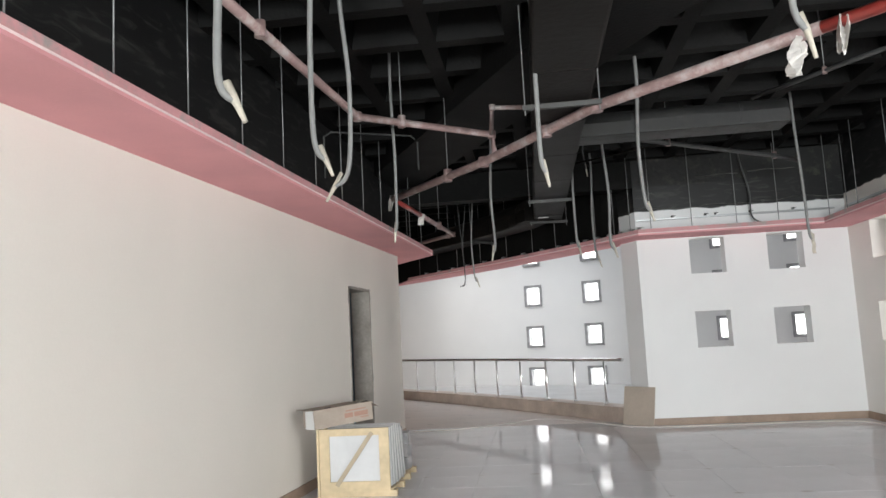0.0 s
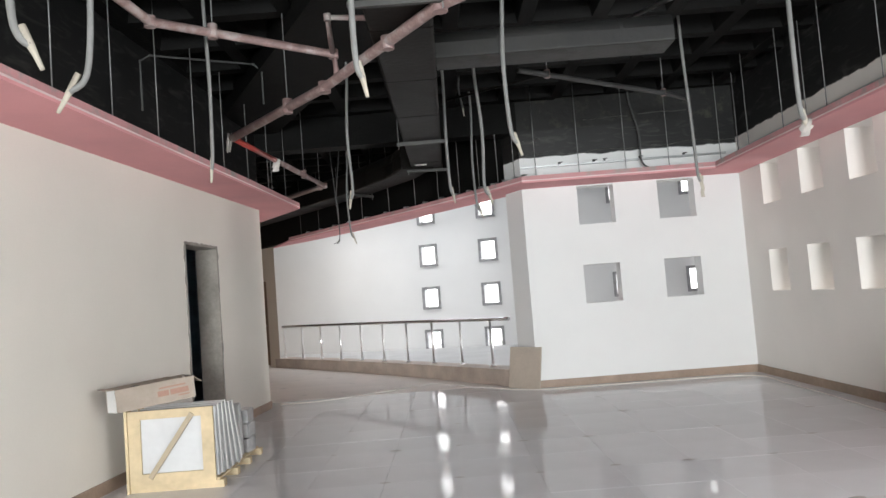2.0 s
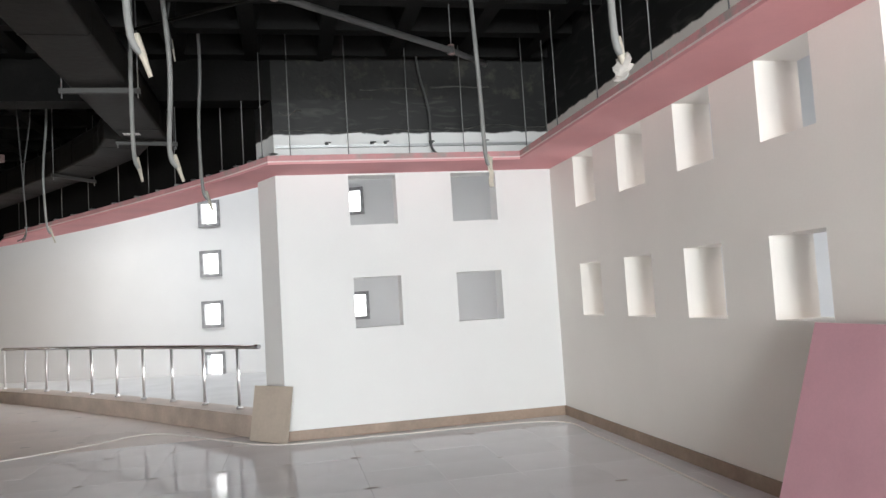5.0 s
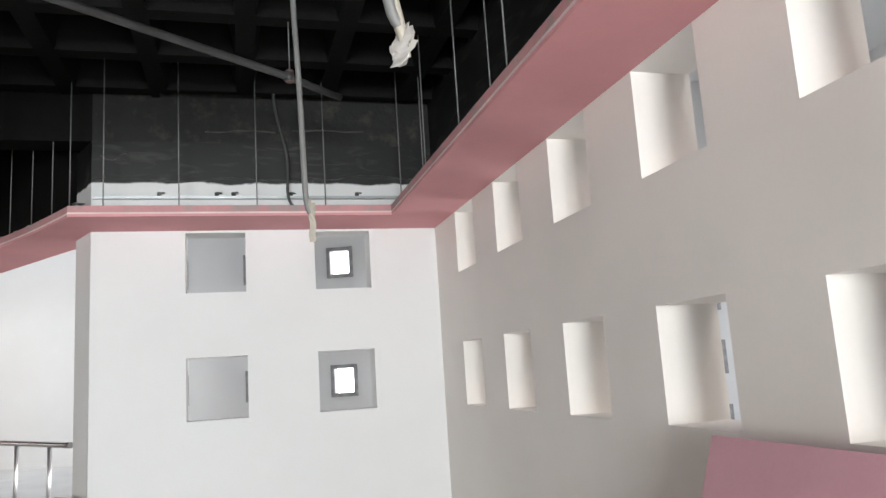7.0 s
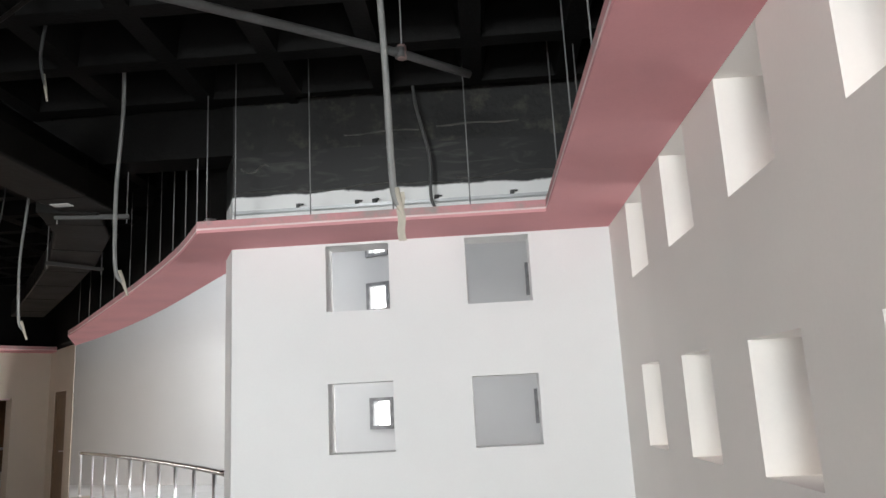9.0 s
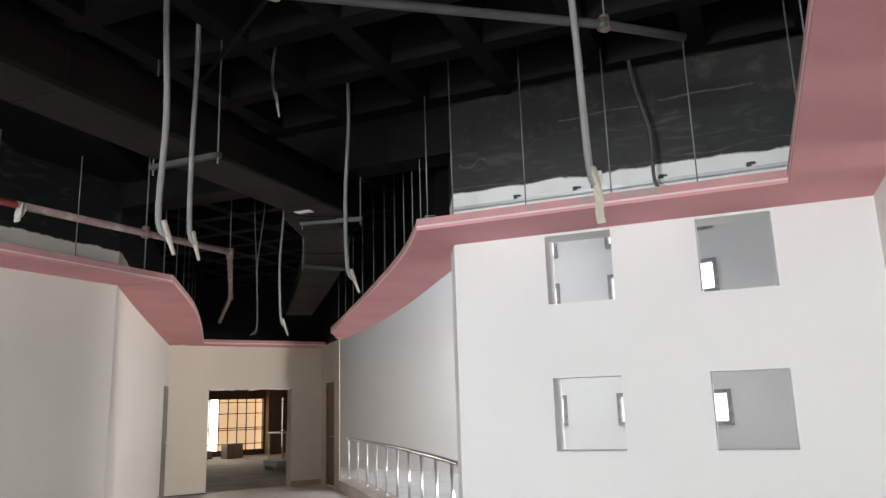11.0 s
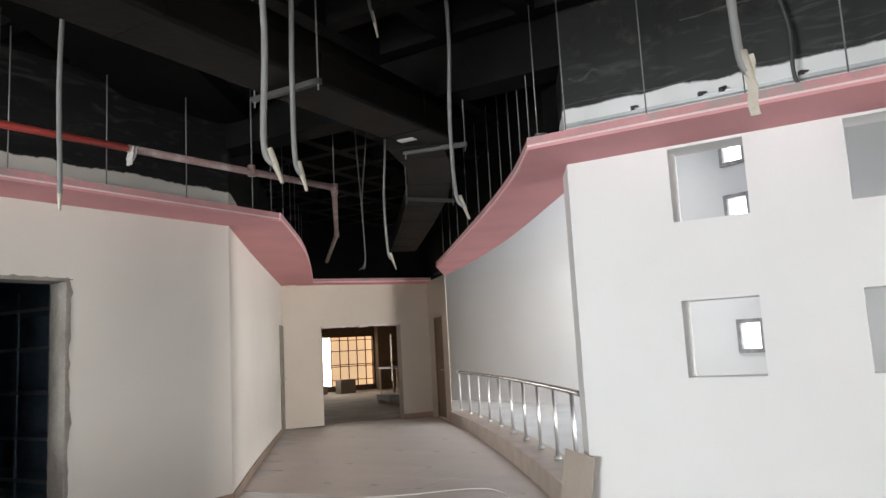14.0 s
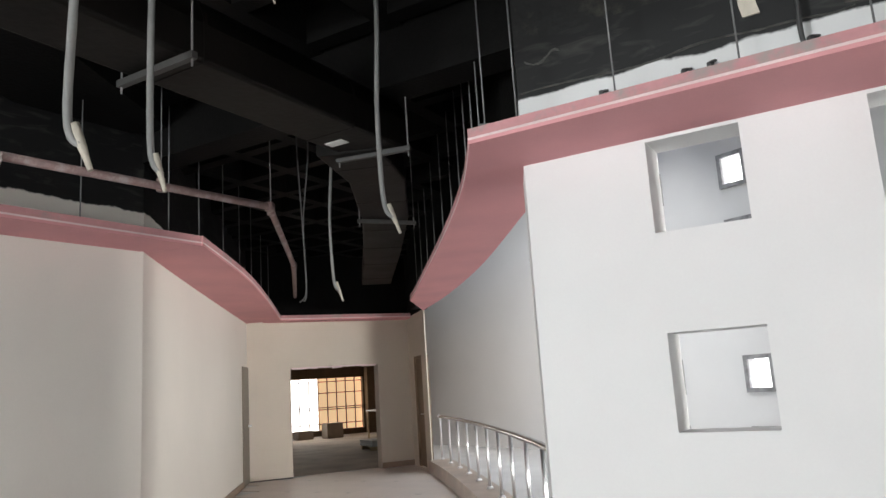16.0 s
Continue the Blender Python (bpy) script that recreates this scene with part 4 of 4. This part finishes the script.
def film(at, size, turn, label="crumpled white plastic film hanging from the red pipe"):
    """A crumpled scrap of plastic film."""
    bm = bmesh.new()
    g = bmesh.ops.create_grid(bm, x_segments=7, y_segments=10, size=0.5)
    for v in bm.verts:
        k = 1 - 0.55 * abs(v.co.y - 0.1)
        v.co = Vector((v.co.x * size * 0.55 * k, 0.045 * math.sin(9 * v.co.x + 5 * v.co.y) + random.uniform(-0.014, 0.014), v.co.y * size * 1.7 + random.uniform(-0.01, 0.01)))
    bmesh.ops.solidify(bm, geom=list(bm.faces), thickness=0.004)
    ob = tagged(part("plastic_film", bm, M_film), label, "plastic film", "film scraps")
    ob.matrix_basis = Matrix.Translation(at) @ pose(0, 0, 0, 4, 10, turn)
    return ob


film((2.02, 5.50, 3.14), 0.16, 40)
film((2.22, 5.30, 3.17), 0.13, -20)
film((-1.33, 9.58, 3.16), 0.11, 15)
film((-1.17, 10.98, 3.16), 0.09, 80)
film((3.79, 7.93, 2.54), 0.075, 25, "torn white plastic scrap taped to a conduit end")

# ---- flexible conduits hanging from the slab ----
def conduit(x, y, z, r=0.018, bend=(0.06, 0.02), dark=False, top=None, tip=0.10):
    t = thing("conduit", (x, y, z), "black painted flexible conduit hanging from the slab" if dark else "grey flexible conduit hanging from the slab with a taped end", "conduit", "hanging conduits")
    r *= 0.82
    tx, ty = top or (0.0, 0.0)
    h = CEIL + 0.35 - z
    w = random.uniform(-0.03, 0.03)
    line = smooth_line([(tx, ty, h), (tx * 0.8 + w, ty * 0.8, h * 0.7), (tx * 0.3 - w, ty * 0.3, h * 0.36), (0, 0, 0.12), (bend[0], bend[1], 0.0)], 8)
    rs = [r * (1 + 0.06 * (i % 2)) for i in range(len(line))]
    part("sleeve", tube(line, rs, 8), M_conddark if dark else M_cond, t)
    if tip:
        e = line[-1]
        dn = Vector((bend[0] * 0.6, bend[1] * 0.6, -tip))
        part("taped_end", tube([e + Vector((0, 0, 0.09)) - Vector((bend[0], bend[1], 0)) * 0.5, e, e + dn * 0.4, e + dn * 0.75, e + dn], [r * 1.03, r * 1.08, r * 0.8, r * 0.7, r * 0.62], 7), M_tape, t, "white tape end")
    return t


for x, y, z, bx, by, r in ((-1.04, 3.92, 2.62, 0.07, 0.02, 0.024), (-0.95, 5.10, 2.62, 0.06, 0.03, 0.021), (-0.86, 5.58, 2.55, -0.10, 0.0, 0.019), (-0.93, 7.70, 2.53, -0.02, 0.02, 0.017),
                           (0.42, 5.87, 2.60, 0.03, 0.02, 0.020), (1.42, 7.95, 2.60, 0.05, 0.02, 0.021), (-0.10, 9.69, 2.49, -0.03, 0.02, 0.018),
                           (0.93, 10.60, 2.58, 0.03, 0.03, 0.020), (1.29, 9.95, 2.46, 0.05, 0.03, 0.021), (1.29, 12.02, 2.52, 0.05, 0.03, 0.019), (-0.69, 13.95, 2.45, 0.05, 0.02, 0.016),
                           (3.74, 7.90, 2.60, 0.04, 0.02, 0.024)):
    conduit(x, y, z, r, (bx, by))
conduit(1.72, 4.66, 2.98, 0.022, tip=0.15)
taped = conduit(3.64, 10.09, 2.44, 0.021, (0.03, 0.0), top=(-0.05, 0.0), tip=0.06)
strip = bmesh.new()
rims = [[strip.verts.new((0.035 + 0.004 * math.sin(k * 1.7) + a, 0.006 * math.sin(k * 1.1) + b, 0.07 - 0.03 * k)) for a, b in ((-0.019, -0.003), (0.019, -0.005), (0.019, 0.0), (-0.019, 0.003))] for k in range(9)]
for a, b in zip(rims, rims[1:]):
    for k in range(4):
        strip.faces.new((a[k], a[(k + 1) % 4], b[(k + 1) % 4], b[k]))
strip.faces.new(rims[0])
strip.faces.new(rims[-1][::-1])
part("tape_strip", strip, M_tape, taped, "loose strip of masking tape")
conduit(3.70, 12.45, SOFFIT + 0.11, 0.016, (0.22, 0.02), dark=True, top=(-0.12, 0.0), tip=0)
conduit(1.15, 11.18, 3.74, 0.013, (0.02, 0.02), dark=True, tip=0.10)
for bx, tx in ((-0.10, 0.05), (-0.05, -0.09)):
    conduit(-0.84, 13.72, 2.36, 0.008, (bx, 0.02), dark=True, top=(tx, 0.0), tip=0)

# ---- hanger rods on the soffits ----
def rod(x, y, z0=SOFFIT + 0.03, z1=CEIL + 0.35):
    ob = tagged(part("hanger_rod", tube([(0, 0, 0), (0, 0, z1 - z0)], 0.0055, 6), M_rod), "thin steel hanger rod between soffit and slab", "rod", "hanger rods")
    ob.location = (x, y, z0)
    return ob


for i in range(18):
    y = -1.0 + i * 0.8
    rod(left_x(y) + 0.42, y)
for x in (2.15, 2.75, 3.4, 4.0):
    rod(x, 12.2)
for i in range(12):
    rod(4.68, 12.1 - i * 0.95)
    if i % 2 == 0:
        rod(4.85, 11.9 - i * 0.95)
for i in range(2, len(INNER) - 2, 2):
    q = INNER[i].lerp(Vector(EDGE_R[min(i, len(EDGE_R) - 1)]), 0.8)
    rod(q.x, q.y)
for i in range(2, len(HALL_EDGE) - 1, 3):
    q = HALL_L[i].lerp(HALL_EDGE[i], 0.7)
    rod(q.x, q.y)

# metal channels and studs behind the soffit edges
def channel(a, b, z, label="galvanised ceiling channel lying on the soffit"):
    a, b = Vector((*a, z)), Vector((*b, z))
    L = (b - a).length
    ob = tagged(part("ceiling_channel", boxes(((L / 2, 0, 0.0015), (L, 0.045, 0.003)), ((L / 2, -0.021, 0.014), (L, 0.003, 0.028)), ((L / 2, 0.021, 0.014), (L, 0.003, 0.028))), M_zinc), label, "channel", "ceiling channels")
    ob.matrix_basis = Matrix.Translation(a) @ pose(0, 0, 0, 0, 0, math.degrees(math.atan2(b.y - a.y, b.x - a.x)))
    return ob


channel((2.0, P_Y - 0.023), (4.95, P_Y - 0.023), 3.14, "galvanised wall angle fixed to the screen wall above the soffit")
channel((R_X - 0.023, 12.5), (R_X - 0.023, 5.0), 3.14, "galvanised wall angle fixed to the screen wall above the soffit")
for x in (2.55, 3.05, 3.2, 3.72, 4.35):
    ob = tagged(part("hook_clip", boxes(((0, 0, 0.02), (0.03, 0.035, 0.03)), ((0.02, -0.01, 0.03), (0.05, 0.025, 0.010)), bevel=0.003), M_conddark), "small black hook clip on the wall angle", "clip", "hook clips")
    ob.matrix_basis = pose(x, P_Y - 0.03, 3.168, 0, 0, random.uniform(-40, 40))
for i in range(16):
    f = (i + 0.5) / 16 * (len(EDGE_R) - 8)
    k = int(f)
    q = EDGE_R[k].lerp(EDGE_R[k + 1], f - k)
    ob = tagged(part("stud_bracket", boxes(((0, 0, 0.02), (0.05, 0.03, 0.04)), ((0, 0.02, 0.043), (0.07, 0.08, 0.005)), bevel=0.002), M_zinc), "small galvanised stud bracket on the curved soffit", "bracket", "stud brackets")
    ob.matrix_basis = Matrix.Translation((q.x + 0.07, q.y + 0.05, SOFFIT + 0.092)) @ pose(0, 0, 0, 0, 0, -56)

# chipped ridges of filler and paint on the screen wall and its beam
def ridge(name, x0, x1, z, thick, material, rough_amount):
    bm = bmesh.new()
    rims = []
    steps = max(8, int((x1 - x0) / 0.06))
    zz = z
    for k in range(steps + 1):
        zz = z + rough_amount * noise.noise(Vector((x0 * 3 + k * 0.21, z * 7, 0)))
        w = thick * random.uniform(0.5, 1.3)
        x = x0 + (x1 - x0) * k / steps
        rims.append([bm.verts.new(q) for q in ((x, P_Y + 0.004, zz - w), (x, P_Y - 0.012, zz), (x, P_Y + 0.004, zz + w))])
    for a, b in zip(rims, rims[1:]):
        for q in (0, 1):
            bm.faces.new((a[q], a[q + 1], b[q + 1], b[q]))
    return tagged(part(name, bm, material), "uneven grey filler ridge along the wall", "trim", kind="structure")


M_ridge = mat("grey filler", (0.12, 0.118, 0.11), 0.8, grain=40, vary=0.3, bump=0.4, stain=8, stain_amount=0.4)
for n, (x0, x1, z, t, a) in enumerate(((2.0, 3.95, 3.335, 0.009, 0.03), (3.9, 5.1, 3.36, 0.008, 0.03), (2.95, 3.6, 3.80, 0.008, 0.03), (3.75, 4.45, 3.83, 0.009, 0.03), (2.05, 2.3, 3.50, 0.012, 0.12))):
    ridge("trim_%d" % (n + 5), x0, x1, z, t, M_ridge, a)

# ---- floor tiles ----
T = 0.6
def covered(x, y):
    if y < P_Y:
        return left_x(y) - 0.1 < x + T / 2 and x < R_X
    return inside(x + T / 2, y + T / 2) and x > -7.2 - 0 and y < 21.6 and (x - E0.x) * ENRM.x + (y - E0.y) * ENRM.y < 0.2 and (y > 12.0) and x + y * 0.77 > 7.4


bm = boxes(((T / 2, T / 2, 0), (T - 0.0016, T - 0.0016, 0.02)))
me_tile = bpy.data.meshes.new("tile")
bm.to_mesh(me_tile)
bm.free()
me_tile.materials.append(M_tile)
spots = [(i * T + 0.21, j * T + 0.05) for i in range(-14, 9) for j in range(-17, 37)]
spots = [s for s in spots if covered(*s)]
near = [s for s in spots if 6.2 < s[1] < 18.5]
near = near[:300]
rest = [s for s in spots if s not in set(near)]
me_dusty = me_tile.copy()
me_dusty.materials[0] = M_dusty
for x, y in near:
    child("tile", me_dusty if y > 13.1 else me_tile, floor, Matrix.Translation((x, y, -0.009 + random.uniform(-0.0006, 0.0006))))
bm = bmesh.new()
for x, y in [s for s in rest if s[1] < 13.1]:
    a, b = x + T - 0.003, y + T - 0.003
    vs = [bm.verts.new(p) for p in ((x, y, 0.001), (a, y, 0.001), (a, b, 0.001), (x, b, 0.001))]
    bm.faces.new(vs)
ob = part("tile_field", bm, M_tile, floor)
ob["kind"] = "stuff"
bm = bmesh.new()
for x, y in [s for s in rest if s[1] >= 13.1]:
    a, b = x + T - 0.003, y + T - 0.003
    bm.faces.new([bm.verts.new(p) for p in ((x, y, 0.001), (a, y, 0.001), (a, b, 0.001), (x, b, 0.001))])
ob = part("tile_field", bm, M_dusty, floor)
ob["kind"] = "stuff"
bm = bmesh.new()
for i in range(-13, 9):
    for j in range(0, 18):
        x, y = i * T + 0.21, j * 1.2 + 0.65 + (0.6 if i > 5 else 0)
        if covered(x, y) and covered(x - T, y) and random.random() < 0.75:
            c, r = (x + random.uniform(-0.03, 0.03), y + random.uniform(-0.03, 0.03)), random.uniform(0.02, 0.042)
            bm.faces.new([bm.verts.new((c[0] + r * 1.7 * math.cos(a) * random.uniform(0.6, 1.1), c[1] + r * 0.8 * math.sin(a) * random.uniform(0.6, 1.1), 0.0052)) for a in (k * math.pi / 5 for k in range(10))])
ob = part("scuffs", bm, M_mark, floor, "dark scuffs at the tile joints")
ob["kind"] = "stuff"
